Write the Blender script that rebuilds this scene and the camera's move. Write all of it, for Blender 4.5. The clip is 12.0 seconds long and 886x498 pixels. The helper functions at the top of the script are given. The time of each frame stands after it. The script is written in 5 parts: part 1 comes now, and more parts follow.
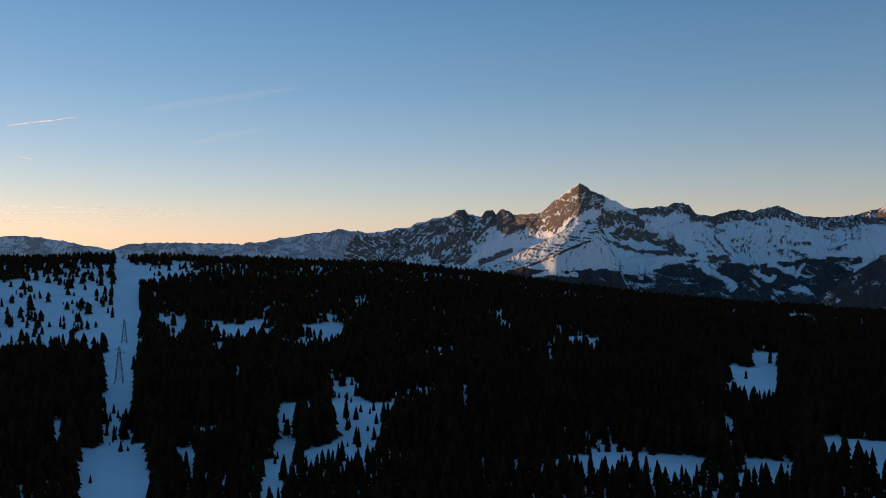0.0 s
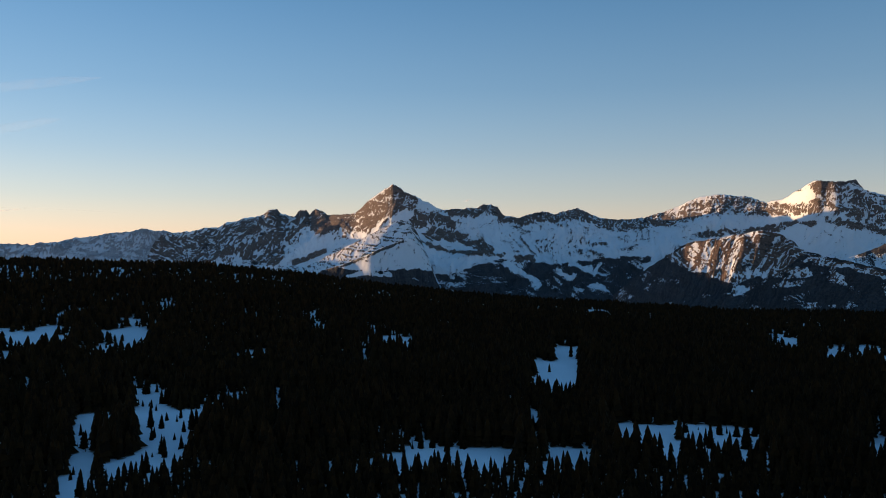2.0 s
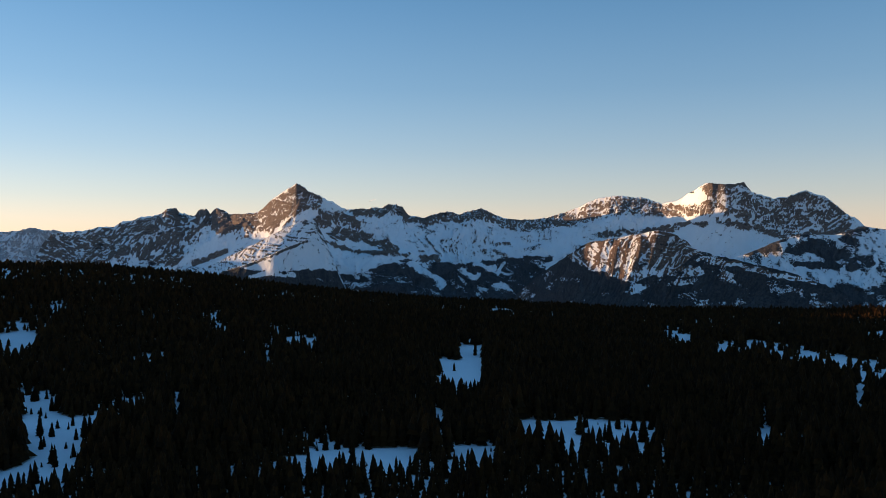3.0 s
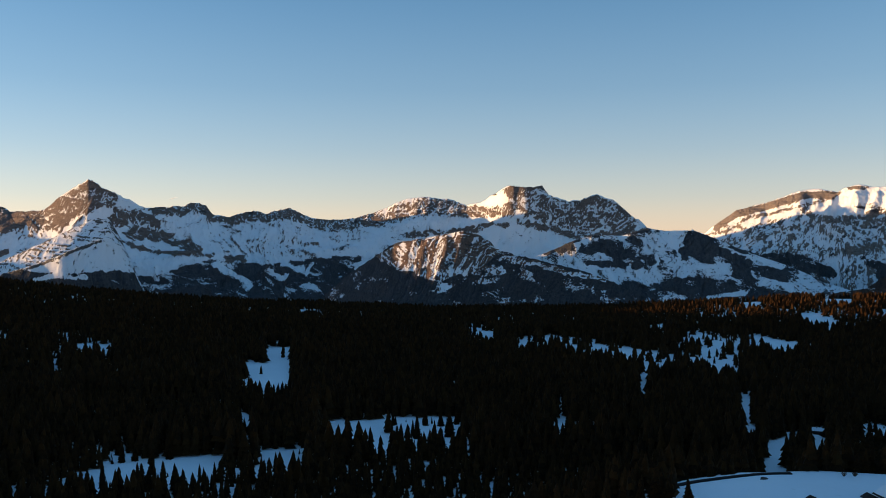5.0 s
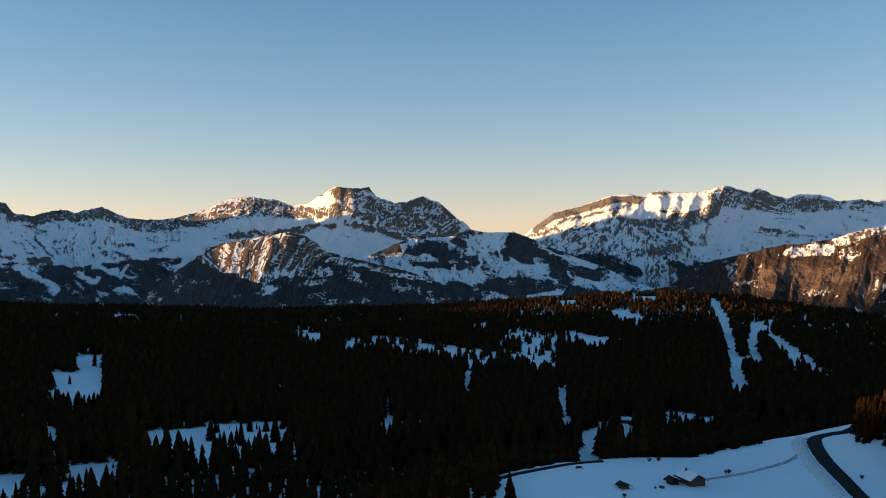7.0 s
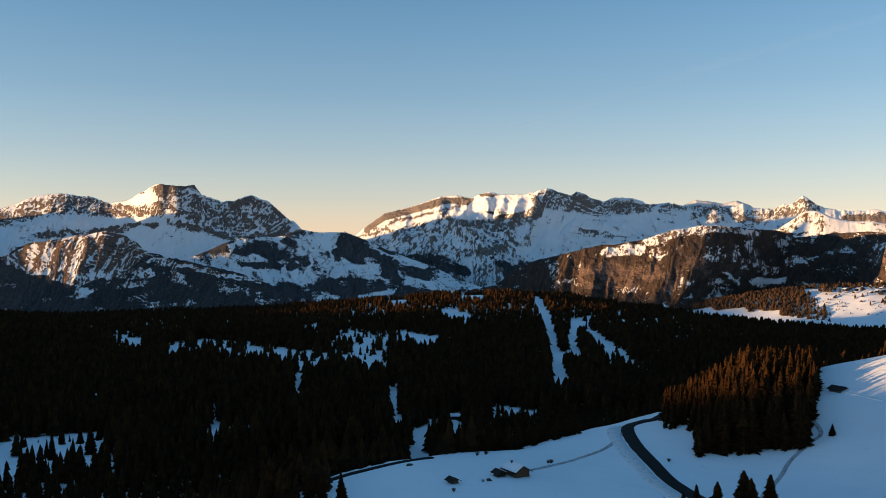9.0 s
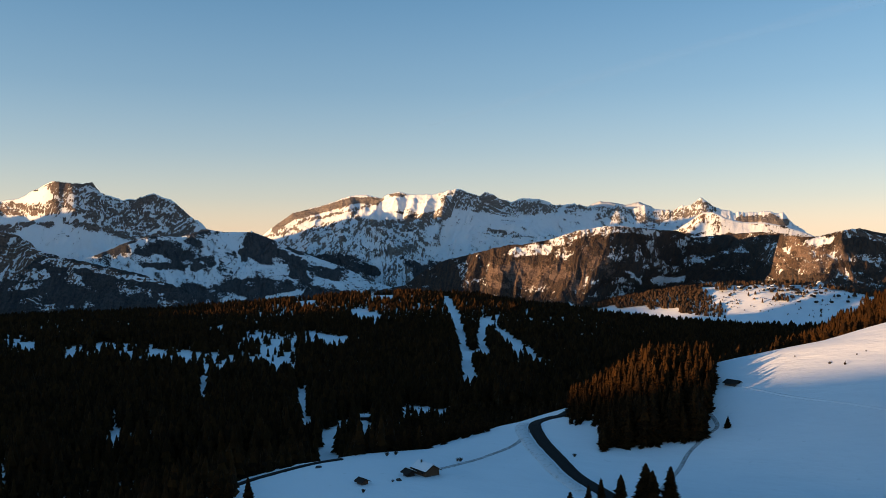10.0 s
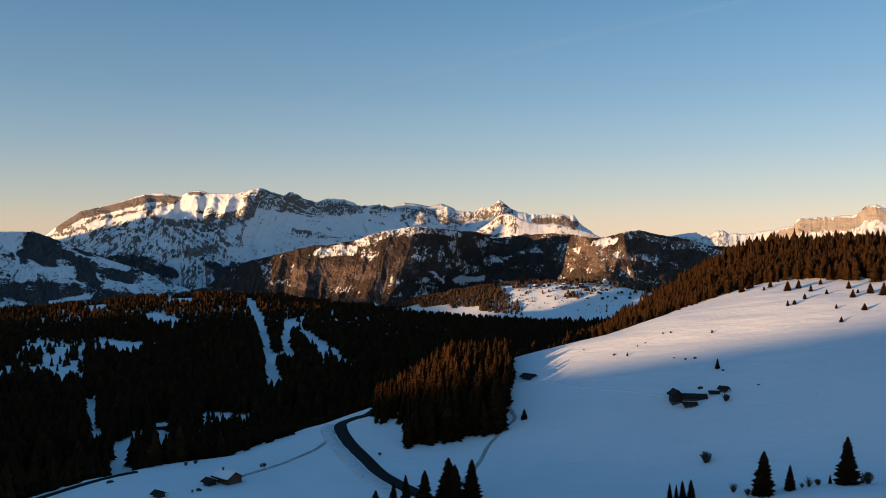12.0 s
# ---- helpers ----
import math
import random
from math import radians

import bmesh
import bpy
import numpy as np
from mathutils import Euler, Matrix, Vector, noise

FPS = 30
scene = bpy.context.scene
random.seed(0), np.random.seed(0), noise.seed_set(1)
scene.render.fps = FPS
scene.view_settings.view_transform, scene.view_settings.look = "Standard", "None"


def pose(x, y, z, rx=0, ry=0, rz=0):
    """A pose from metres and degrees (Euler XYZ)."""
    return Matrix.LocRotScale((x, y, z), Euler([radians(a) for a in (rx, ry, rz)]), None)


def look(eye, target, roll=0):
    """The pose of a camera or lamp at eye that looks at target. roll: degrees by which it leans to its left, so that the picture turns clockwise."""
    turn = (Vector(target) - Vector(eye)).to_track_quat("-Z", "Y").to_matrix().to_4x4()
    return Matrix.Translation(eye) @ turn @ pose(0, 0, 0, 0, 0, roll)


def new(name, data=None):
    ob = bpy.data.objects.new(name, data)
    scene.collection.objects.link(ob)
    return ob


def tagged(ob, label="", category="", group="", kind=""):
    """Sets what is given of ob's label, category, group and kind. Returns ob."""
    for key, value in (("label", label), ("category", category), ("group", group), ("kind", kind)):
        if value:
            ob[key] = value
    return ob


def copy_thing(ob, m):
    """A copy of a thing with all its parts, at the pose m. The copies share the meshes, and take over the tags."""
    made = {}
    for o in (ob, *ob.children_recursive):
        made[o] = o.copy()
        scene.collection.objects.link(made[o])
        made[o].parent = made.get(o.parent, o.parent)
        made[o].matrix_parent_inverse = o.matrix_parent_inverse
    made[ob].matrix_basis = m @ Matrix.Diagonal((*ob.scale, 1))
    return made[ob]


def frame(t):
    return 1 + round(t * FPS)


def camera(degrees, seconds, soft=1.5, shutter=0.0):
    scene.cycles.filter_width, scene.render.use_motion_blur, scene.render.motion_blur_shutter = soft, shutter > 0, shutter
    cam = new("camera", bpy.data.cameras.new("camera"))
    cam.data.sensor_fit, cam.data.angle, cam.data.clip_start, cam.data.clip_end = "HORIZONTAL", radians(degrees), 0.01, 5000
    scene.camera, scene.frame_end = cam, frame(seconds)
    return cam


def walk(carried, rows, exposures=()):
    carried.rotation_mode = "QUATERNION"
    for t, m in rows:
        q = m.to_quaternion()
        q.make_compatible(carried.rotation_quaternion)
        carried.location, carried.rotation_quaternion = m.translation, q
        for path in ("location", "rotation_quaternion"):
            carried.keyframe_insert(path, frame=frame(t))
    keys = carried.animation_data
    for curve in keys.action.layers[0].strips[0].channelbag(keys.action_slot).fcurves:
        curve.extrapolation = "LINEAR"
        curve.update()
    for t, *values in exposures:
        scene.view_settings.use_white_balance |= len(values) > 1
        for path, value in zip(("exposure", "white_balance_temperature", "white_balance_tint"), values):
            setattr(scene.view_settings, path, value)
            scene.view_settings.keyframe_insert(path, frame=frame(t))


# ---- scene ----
# The camera hovers high over an alp and turns to the right.
cam = camera(55.5, 12.0, soft=0.85)
EYE = 150.0
# seconds, heading (degrees clockwise), pitch, roll
TURNS = [
    (0.0, 0.0, -0.33, 0.0), (0.5, 2.97, -0.33, 0.0), (1.0, 5.92, -0.32, 0.0), (1.5, 9.05, -0.32, 0.0),
    (2.0, 12.6, -0.31, 0.0), (2.5, 15.89, -0.33, 0.0), (3.0, 19.05, -0.32, 0.02), (3.5, 22.8, -0.34, 0.03),
    (5.5, 34.61, -0.30, 0.0), (6.0, 37.37, -0.29, -0.01), (6.5, 40.68, -0.25, 0.0), (7.0, 43.73, -0.23, 0.0),
    (9.0, 55.17, -0.22, -0.03), (9.5, 58.47, -0.23, -0.02), (10.0, 61.31, -0.22, -0.02), (10.5, 64.68, -0.19, -0.02),
    (11.0, 67.74, -0.18, 0.0), (11.5, 71.35, -0.20, 0.02), (12.0, 74.5, -0.18, 0.01),
]
walk(cam, [(t, pose(0, 0, EYE, 90 + pitch, roll, -yaw)) for t, yaw, pitch, roll in TURNS],
     [(0.0, 0.40, 6250, 10), (1.0, 0.52, 6290, 10), (1.5, 0.47, 6310, 10), (2.0, 0.63, 6335, 9), (3.5, 0.87, 6400, 9), (6.5, 0.97, 6900, 8), (9.5, 0.98, 6950, 8), (12.0, 0.68, 6700, 8)])

# ---- light ----
SUN_AZ, SUN_EL = -48.0, 1.85
world = bpy.data.worlds.new("sky")
scene.world = world
world.use_nodes = True
wn, wl = world.node_tree.nodes, world.node_tree.links
sky = wn.new("ShaderNodeTexSky")
sky.sky_type = "NISHITA"
sky.sun_disc = False
sky.sun_elevation, sky.sun_rotation = radians(SUN_EL), radians(SUN_AZ)
sky.altitude, sky.air_density, sky.dust_density, sky.ozone_density = 1600, 1.0, 0.6, 3.0
# the clear evening air adds its own even fall of colour from the zenith to a peach horizon
way = wn.new("ShaderNodeTexCoord").outputs["Generated"]
up = wn.new("ShaderNodeSeparateXYZ")
wl.new(way, up.inputs[0])
fall = wn.new("ShaderNodeValToRGB")
fall.color_ramp.interpolation = "B_SPLINE"
while len(fall.color_ramp.elements) < 7:
    fall.color_ramp.elements.new(0.5)
for stop, (place, colour) in zip(fall.color_ramp.elements, (
        (0.0, (0.93, 0.69, 0.54)), (0.02, (0.89, 0.70, 0.575)), (0.055, (0.66, 0.65, 0.62)), (0.11, (0.40, 0.52, 0.63)),
        (0.18, (0.245, 0.41, 0.58)), (0.30, (0.10, 0.265, 0.48)), (0.52, (0.053, 0.162, 0.325)))):
    stop.position, stop.color = place, (*colour, 1)
wl.new(up.outputs[2], fall.inputs[0])
both = wn.new("ShaderNodeMix")
both.data_type, both.blend_type = "RGBA", "ADD"
both.inputs[0].default_value = 1.0
dim = wn.new("ShaderNodeMix")
dim.data_type, dim.blend_type = "RGBA", "MULTIPLY"
dim.inputs[0].default_value = 1.0
dim.inputs[7].default_value = (0.76, 0.62, 0.60, 1)
wl.new(sky.outputs[0], dim.inputs[6])
gain = wn.new("ShaderNodeMix")
gain.data_type, gain.blend_type = "RGBA", "MULTIPLY"
gain.inputs[0].default_value = 1.0
gain.inputs[7].default_value = (3.85, 3.95, 3.95, 1)
wl.new(fall.outputs[0], gain.inputs[6])
wl.new(dim.outputs[2], both.inputs[6])
# clear air scatters more light towards and away from the sun than across it
toward = wn.new("ShaderNodeVectorMath")
toward.operation = "DOT_PRODUCT"
toward.inputs[1].default_value = (math.sin(radians(SUN_AZ)), math.cos(radians(SUN_AZ)), 0.0)
wl.new(way, toward.inputs[0])
square = wn.new("ShaderNodeMath")
square.operation = "MULTIPLY"
wl.new(toward.outputs["Value"], square.inputs[0])
wl.new(toward.outputs["Value"], square.inputs[1])
phase = wn.new("ShaderNodeMath")
phase.operation = "MULTIPLY_ADD"
phase.inputs[1].default_value, phase.inputs[2].default_value = 0.46, 0.98
wl.new(square.outputs[0], phase.inputs[0])
spread = wn.new("ShaderNodeVectorMath")
spread.operation = "SCALE"
wl.new(gain.outputs[2], spread.inputs[0])
wl.new(phase.outputs[0], spread.inputs["Scale"])
wl.new(spread.outputs[0], both.inputs[7])
wl.new(both.outputs[2], wn["Background"].inputs[0])
wn["Background"].inputs[1].default_value = 0.105

sun_data = bpy.data.lights.new("sun", "SUN")
sun_data.energy, sun_data.angle, sun_data.color = 4.9, radians(0.5), (1.0, 0.6, 0.29)
sun = new("sun", sun_data)
sun.matrix_world = look((0, 0, 0), (-math.sin(radians(SUN_AZ)), -math.cos(radians(SUN_AZ)), -math.tan(radians(SUN_EL))))

# ---- the shape of the land ----
def az_xy(az, r):
    return r * np.sin(np.radians(az)), r * np.cos(np.radians(az))


def lattice(ix, iy, seed):
    h = (ix.astype(np.int64) * 374761393 + iy.astype(np.int64) * 668265263 + seed * 974634721) & 0xFFFFFFFF
    h = ((h ^ (h >> 13)) * 1274126177) & 0xFFFFFFFF
    return ((h ^ (h >> 16)) & 0xFFFF) / 65535.0


def value_noise(x, y, seed=0):
    x, y = np.broadcast_arrays(np.asarray(x, float), np.asarray(y, float))
    fx, fy = np.floor(x), np.floor(y)
    u, v = x - fx, y - fy
    u, v = u * u * u * (u * (6 * u - 15) + 10), v * v * v * (v * (6 * v - 15) + 10)
    a, b = lattice(fx, fy, seed), lattice(fx + 1, fy, seed)
    c, d = lattice(fx, fy + 1, seed), lattice(fx + 1, fy + 1, seed)
    return (a * (1 - u) + b * u) * (1 - v) + (c * (1 - u) + d * u) * v


def fbm(x, y, octaves=4, seed=0, ridged=False):
    total, amp, norm = 0.0, 1.0, 0.0
    for k in range(octaves):
        n = value_noise(x * 2 ** k + 17.3 * k, y * 2 ** k - 9.1 * k, seed + k) * 2 - 1
        total = total + amp * (1 - 2 * np.abs(n) if ridged else n)
        norm += amp
        amp *= 0.5
    return total / norm


def smooth(a, b, x):
    u = np.clip((x - a) / (b - a), 0, 1)
    return u * u * (3 - 2 * u)


def softmax0(x, k):
    return k * np.logaddexp(0, x / k)


def bump(x, y, az, r, height, across, along, turn=None):
    """A rounded hill at that bearing and distance; along runs on the bearing 'turn'."""
    cx, cy = az_xy(az, r)
    b = math.radians(az if turn is None else turn)
    u = (x - cx) * math.sin(b) + (y - cy) * math.cos(b)
    v = (x - cx) * math.cos(b) - (y - cy) * math.sin(b)
    return height * np.exp(-0.5 * ((u / along) ** 2 + (v / across) ** 2))


ALP = math.radians(115)


def alp_axes(x, y):
    return x * math.sin(ALP) + y * math.cos(ALP), x * math.cos(ALP) - y * math.sin(ALP)


ALP_RIM = ((100, 160, 190, 217, 244, 270, 300, 345, 373, 395, 420, 450, 500, 560, 760),
           (-292, -311, -309, -298, -306, -306, -289, -257, -230, -208, -197, -183, -176, -196, -269))


def alp_edge(s):
    return np.interp(s, *ALP_RIM)


def land(x, y):
    """Height of the ground, counted from the eye."""
    x, y = np.asarray(x, float), np.asarray(y, float)
    r = np.hypot(x, y)
    az = np.degrees(np.arctan2(x, y))
    # the wooded plateau, which breaks off to the valley
    z = -130 - 0.01964 * (r - 700) - 200 * smooth(1900, 3000, r) + 7 * fbm(x / 420, y / 420, 3, 5)
    # the long hill, which runs towards where the sun sets
    z = z + bump(x, y, -13.11, 1700, 112.4, 585.3, 430, -8)
    z = z + bump(x, y, -25.5, 1720, 22, 210, 170)
    # unseen ridge beyond the view, added and shaped to shade the alp
    z = z + bump(x, y, -46.66, 1639, 181, 235, 326, -36) * (1 + 0.07 * fbm(x / 75, y / 75, 3, 77))
    # the hill with the ski run, and the lit slope with the village behind it
    z = z + bump(x, y, 59.64, 1800, 48.39, 275, 330)
    z = z + bump(x, y, 76.3, 2850, 179, 450, 178) + bump(x, y, 89, 2890, 142, 400, 188)
    z = z + 6.0 * fbm(x / 62, y / 40, 3, 61) * smooth(2600, 2660, r) * smooth(2930, 2840, r) * smooth(76.5, 78.5, az) * smooth(93, 91, az)
    # unseen hollow behind the plateau rim, added so sun reaches the village slope
    z = z + bump(x, y, 73, 2180, -35, 420, 130)
    z = z + bump(x, y, 80, 1880, -19, 330, 300)
    # the snowy alp and its rising shoulder
    s, w = alp_axes(x, y)
    rise = 0.44 * softmax0(s - 275, 14)
    top = -86 + 82 * np.tanh(rise / 82) + 1.2 * fbm(x / 60, y / 60, 3, 11)
    drop = 0.40 * softmax0(alp_edge(s) - w, 12) + 0.22 * softmax0(alp_edge(s) - 65 - w, 15)
    alp = top - drop - 0.25 * softmax0(s - 1100, 60) - 0.3 * softmax0(112 - s, 9)
    alp = alp + bump(x, y, 102.5, 275, 11, 45, 15)
    k = 6.0
    return k * np.logaddexp(z / k, alp / k)


def on_alp(x, y):
    s, w = alp_axes(x, y)
    return w - alp_edge(s)

# ---- materials ----
class Nodes:
    """Short hand for a node material."""

    def __init__(self, name):
        self.mat = bpy.data.materials.new(name)
        self.mat.use_nodes = True
        self.n, self.l = self.mat.node_tree.nodes, self.mat.node_tree.links
        self.bsdf = self.n["Principled BSDF"]

    def put(self, socket, value):
        if hasattr(value, "is_output"):
            self.l.new(value, socket)
        elif isinstance(value, tuple) and len(value) == 3 and socket.type == "RGBA":
            socket.default_value = (*value, 1)
        else:
            socket.default_value = value

    def add(self, kind, out=0, props=None, **ins):
        nd = self.n.new(kind)
        for k, v in (props or {}).items():
            setattr(nd, k, v)
        for k, v in ins.items():
            self.put(nd.inputs[int(k[1:])] if k[0] == "i" and k[1:].isdigit() else nd.inputs[k], v)
        return nd.outputs[out]

    def pos(self):
        return self.add("ShaderNodeNewGeometry", "Position")

    def noise(self, vec, scale, detail=4.0, rough=0.55):
        return self.add("ShaderNodeTexNoise", 0, Vector=vec, Scale=scale, Detail=detail, Roughness=rough)

    def maths(self, op, a, b=0.0, clamp=False):
        return self.add("ShaderNodeMath", 0, {"operation": op, "use_clamp": clamp}, i0=a, i1=b)

    def step(self, x, a, b):
        return self.add("ShaderNodeMapRange", 0, {"interpolation_type": "SMOOTHSTEP"}, i0=x, i1=a, i2=b)

    def mix(self, f, a, b):
        nd = self.n.new("ShaderNodeMix")
        nd.data_type = "RGBA"
        self.put(nd.inputs[0], f)
        self.put(nd.inputs[6], a)
        self.put(nd.inputs[7], b)
        return nd.outputs[2]

    def bump(self, height, dist, strength=1.0):
        return self.add("ShaderNodeBump", 0, Height=height, Distance=dist, Strength=strength)

    def scaled(self, vec, sx, sy, sz):
        return self.add("ShaderNodeVectorMath", 0, {"operation": "MULTIPLY"}, i0=vec, i1=(sx, sy, sz))

    def done(self, color, rough=0.8, normal=None, spec=None):
        self.put(self.bsdf.inputs["Base Color"], color)
        self.put(self.bsdf.inputs["Roughness"], rough)
        if spec is not None:
            self.put(self.bsdf.inputs["Specular IOR Level"], spec)
        if normal is not None:
            self.put(self.bsdf.inputs["Normal"], normal)
        return self.mat


def snow_material(name="snow"):
    m = Nodes(name)
    p = m.pos()
    big = m.noise(p, 0.012, 3)
    fine = m.noise(p, 0.35, 5, 0.6)
    wind = m.noise(m.scaled(p, 1, 0.35, 1), 0.06, 4)
    col = m.mix(m.step(big, 0.35, 0.7), (0.85, 0.87, 0.90), (0.77, 0.80, 0.84))
    col = m.mix(m.maths("MULTIPLY", m.step(fine, 0.62, 0.75), 0.25), col, (0.52, 0.53, 0.53))
    h = m.maths("ADD", m.maths("MULTIPLY", wind, 2.0), m.maths("MULTIPLY", fine, 0.25))
    return m.done(col, 0.75, m.bump(h, 0.9, 0.7), 0.2)


def mountain_material(name, rock_a, rock_b, wood_a, wood_b, snow=(0.86, 0.87, 0.89), grain=1.0):
    """Snow, streaked and banded rock, and tufted woods, laid out by the share of each on the slopes."""
    m = Nodes(name)
    p = m.pos()
    flow = m.add("ShaderNodeAttribute", "Vector", {"attribute_name": "flow"})
    rock = m.add("ShaderNodeAttribute", "Fac", {"attribute_name": "rock"})
    wood = m.add("ShaderNodeAttribute", "Fac", {"attribute_name": "wood"})
    bent = m.add("ShaderNodeVectorMath", 0, {"operation": "ADD"}, i0=flow, i1=m.scaled(m.add("ShaderNodeTexNoise", 1, Vector=p, Scale=0.02, Detail=3.0), 34, 60, 14))
    streak = m.noise(m.scaled(bent, 1.0, 0.20, 0.0), 0.085 * grain, 4, 0.7)
    band = m.noise(m.scaled(bent, 0.12, 0.0, 1.0), 0.14 * grain, 4, 0.65)
    speck = m.noise(p, 0.15 * grain, 5, 0.75)
    big = m.noise(p, 0.012, 4, 0.6)
    mixed = m.maths("ADD", m.maths("MULTIPLY", streak, 0.27), m.maths("MULTIPLY", band, 0.20))
    mixed = m.maths("ADD", mixed, m.maths("ADD", m.maths("MULTIPLY", speck, 0.35), m.maths("MULTIPLY", big, 0.18)))
    # the share laid out on the slopes is broken up by the grain of the rock
    edge = m.maths("ADD", rock, m.maths("MULTIPLY", m.maths("SUBTRACT", mixed, 0.5), -2.3))
    bare = m.step(edge, 0.42, 0.58)
    rock_col = m.mix(m.step(speck, 0.3, 0.7), rock_a, rock_b)
    rock_col = m.mix(m.maths("MULTIPLY", m.step(band, 0.5, 0.6), 0.45), rock_col, tuple(0.55 * c for c in rock_a))
    col = m.mix(bare, m.mix(big, snow, tuple(0.9 * c for c in snow)), rock_col)
    tuft = m.noise(p, 0.16, 3, 0.75)
    patch = m.noise(m.scaled(bent, 0.7, 0.35, 1.6), 0.013, 6, 0.62)
    mixed = m.maths("ADD", m.maths("MULTIPLY", patch, 0.76), m.maths("MULTIPLY", tuft, 0.24))
    cut = m.add("ShaderNodeMapRange", 0, i0=wood, i1=0.0, i2=1.0, i3=0.39, i4=0.58)
    dark = m.step(m.maths("SUBTRACT", cut, mixed), -0.008, 0.012)
    col = m.mix(dark, col, m.mix(m.step(m.maths("MULTIPLY", m.maths("ADD", tuft, streak), 0.5), 0.40, 0.60), wood_a, wood_b))
    h = m.maths("ADD", m.maths("MULTIPLY", m.maths("ADD", streak, speck), m.maths("ADD", m.maths("MULTIPLY", bare, 9.0), 1.5)), m.maths("MULTIPLY", tuft, m.maths("MULTIPLY", dark, 7.0)))
    return m.done(col, 0.9, m.bump(h, 1.0, 0.9), 0.1)


def conifer_material(name, dark, light):
    m = Nodes(name)
    p = m.pos()
    info = m.add("ShaderNodeNewGeometry", "Random Per Island")
    n = m.noise(p, 0.8, 3, 0.7)
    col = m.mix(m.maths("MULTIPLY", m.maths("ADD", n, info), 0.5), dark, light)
    return m.done(col, 0.85, m.bump(n, 0.4, 0.8), 0.04)


def plain_material(name, a, b, scale=2.0, rough=0.8, metal=0.0, bump=0.05):
    m = Nodes(name)
    p = m.add("ShaderNodeTexCoord", "Object")
    n = m.noise(p, scale, 5, 0.65)
    big = m.noise(p, scale * 0.15, 3)
    m.bsdf.inputs["Metallic"].default_value = metal
    return m.done(m.mix(m.maths("MULTIPLY", m.maths("ADD", n, big), 0.5), a, b), rough, m.bump(n, bump), 0.1)


SNOW = snow_material()
# the near-black needle tone has the crowns' deep self-shade in it
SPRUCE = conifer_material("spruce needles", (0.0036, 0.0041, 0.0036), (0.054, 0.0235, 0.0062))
LARCH = conifer_material("bare larch wood", (0.028, 0.019, 0.014), (0.085, 0.050, 0.030))
BARK = plain_material("bark", (0.05, 0.035, 0.025), (0.12, 0.09, 0.07), 3.0)

# ---- the large structure ----
def link_mesh(name, verts, faces, material, parent=None, smooth_shade=False):
    """One mesh object out of arrays of corners and of triangles or quads."""
    verts, faces = np.asarray(verts, np.float32), np.asarray(faces, np.int32)
    me = bpy.data.meshes.new(name)
    n = faces.shape[1]
    me.vertices.add(len(verts))
    me.vertices.foreach_set("co", verts.ravel())
    me.loops.add(faces.size)
    me.loops.foreach_set("vertex_index", faces.ravel())
    me.polygons.add(len(faces))
    me.polygons.foreach_set("loop_start", np.arange(0, faces.size, n, dtype=np.int32))
    me.polygons.foreach_set("use_smooth", np.full(len(faces), smooth_shade))
    me.update(calc_edges=True)
    me.materials.append(material)
    ob = new(name, me)
    ob.parent = parent
    return ob


def grid_faces(rows, cols):
    i = np.arange((rows - 1) * (cols - 1))
    a = (i // (cols - 1)) * cols + i % (cols - 1)
    return np.stack([a, a + 1, a + cols + 1, a + cols], 1)


def ground_sheet():
    """Rings round the point below the camera, closer together near it, out to the horizon."""
    radii = np.concatenate([[0.01], np.geomspace(20, 4900, 220)])
    bearings = np.concatenate([np.linspace(-34, 108, 480, endpoint=False), np.linspace(108, 326, 100)])
    a, r = np.meshgrid(bearings, radii)
    x, y = az_xy(a, r)
    z = land(x, y) + EYE
    return tagged(link_mesh("ground", np.stack([x, y, z], -1).reshape(-1, 3), grid_faces(*a.shape), SNOW, None, True),
                  "rolling snow-covered alpine ground with pastures and ski runs", "ground", kind="structure")


ground = ground_sheet()


def lay(field, a, e, share, half, *line):
    """Brings a share of rock or wood to that value along a band on the slope, through places (bearing, rise)."""
    d = np.full(a.shape, 99.0)
    line = line if len(line) > 1 else line * 2
    for (a0, e0), (a1, e1) in zip(line, line[1:]):
        du, dv = a1 - a0, e1 - e0
        t = np.clip(((a - a0) * du + (e - e0) * dv) / max(du * du + dv * dv, 1e-6), 0, 1)
        d = np.minimum(d, np.hypot(a - a0 - t * du, e - e0 - t * dv))
    m = smooth(1.3 * half, 0.7 * half, d)
    return field * (1 - m) + share * m


def blurred(field, tall, wide):
    """Mean of a field over a window of that many rows and columns to each side."""
    for axis, n in ((0, tall), (1, wide)):
        pad = [(0, 0), (0, 0)]
        pad[axis] = (n + 1, n)
        total = np.cumsum(np.pad(field, pad, mode="edge"), axis)
        size = field.shape[axis]
        field = (np.take(total, range(2 * n + 1, 2 * n + 1 + size), axis) - np.take(total, range(0, size), axis)) / (2 * n + 1)
    return field


def standing_out(field, tall, wide):
    """How far a field rises above its own neighbourhood, in its own spread."""
    rest = field - blurred(field, tall, wide)
    return rest / np.sqrt(blurred(rest * rest, 2 * tall, 2 * wide) + 1e-6)


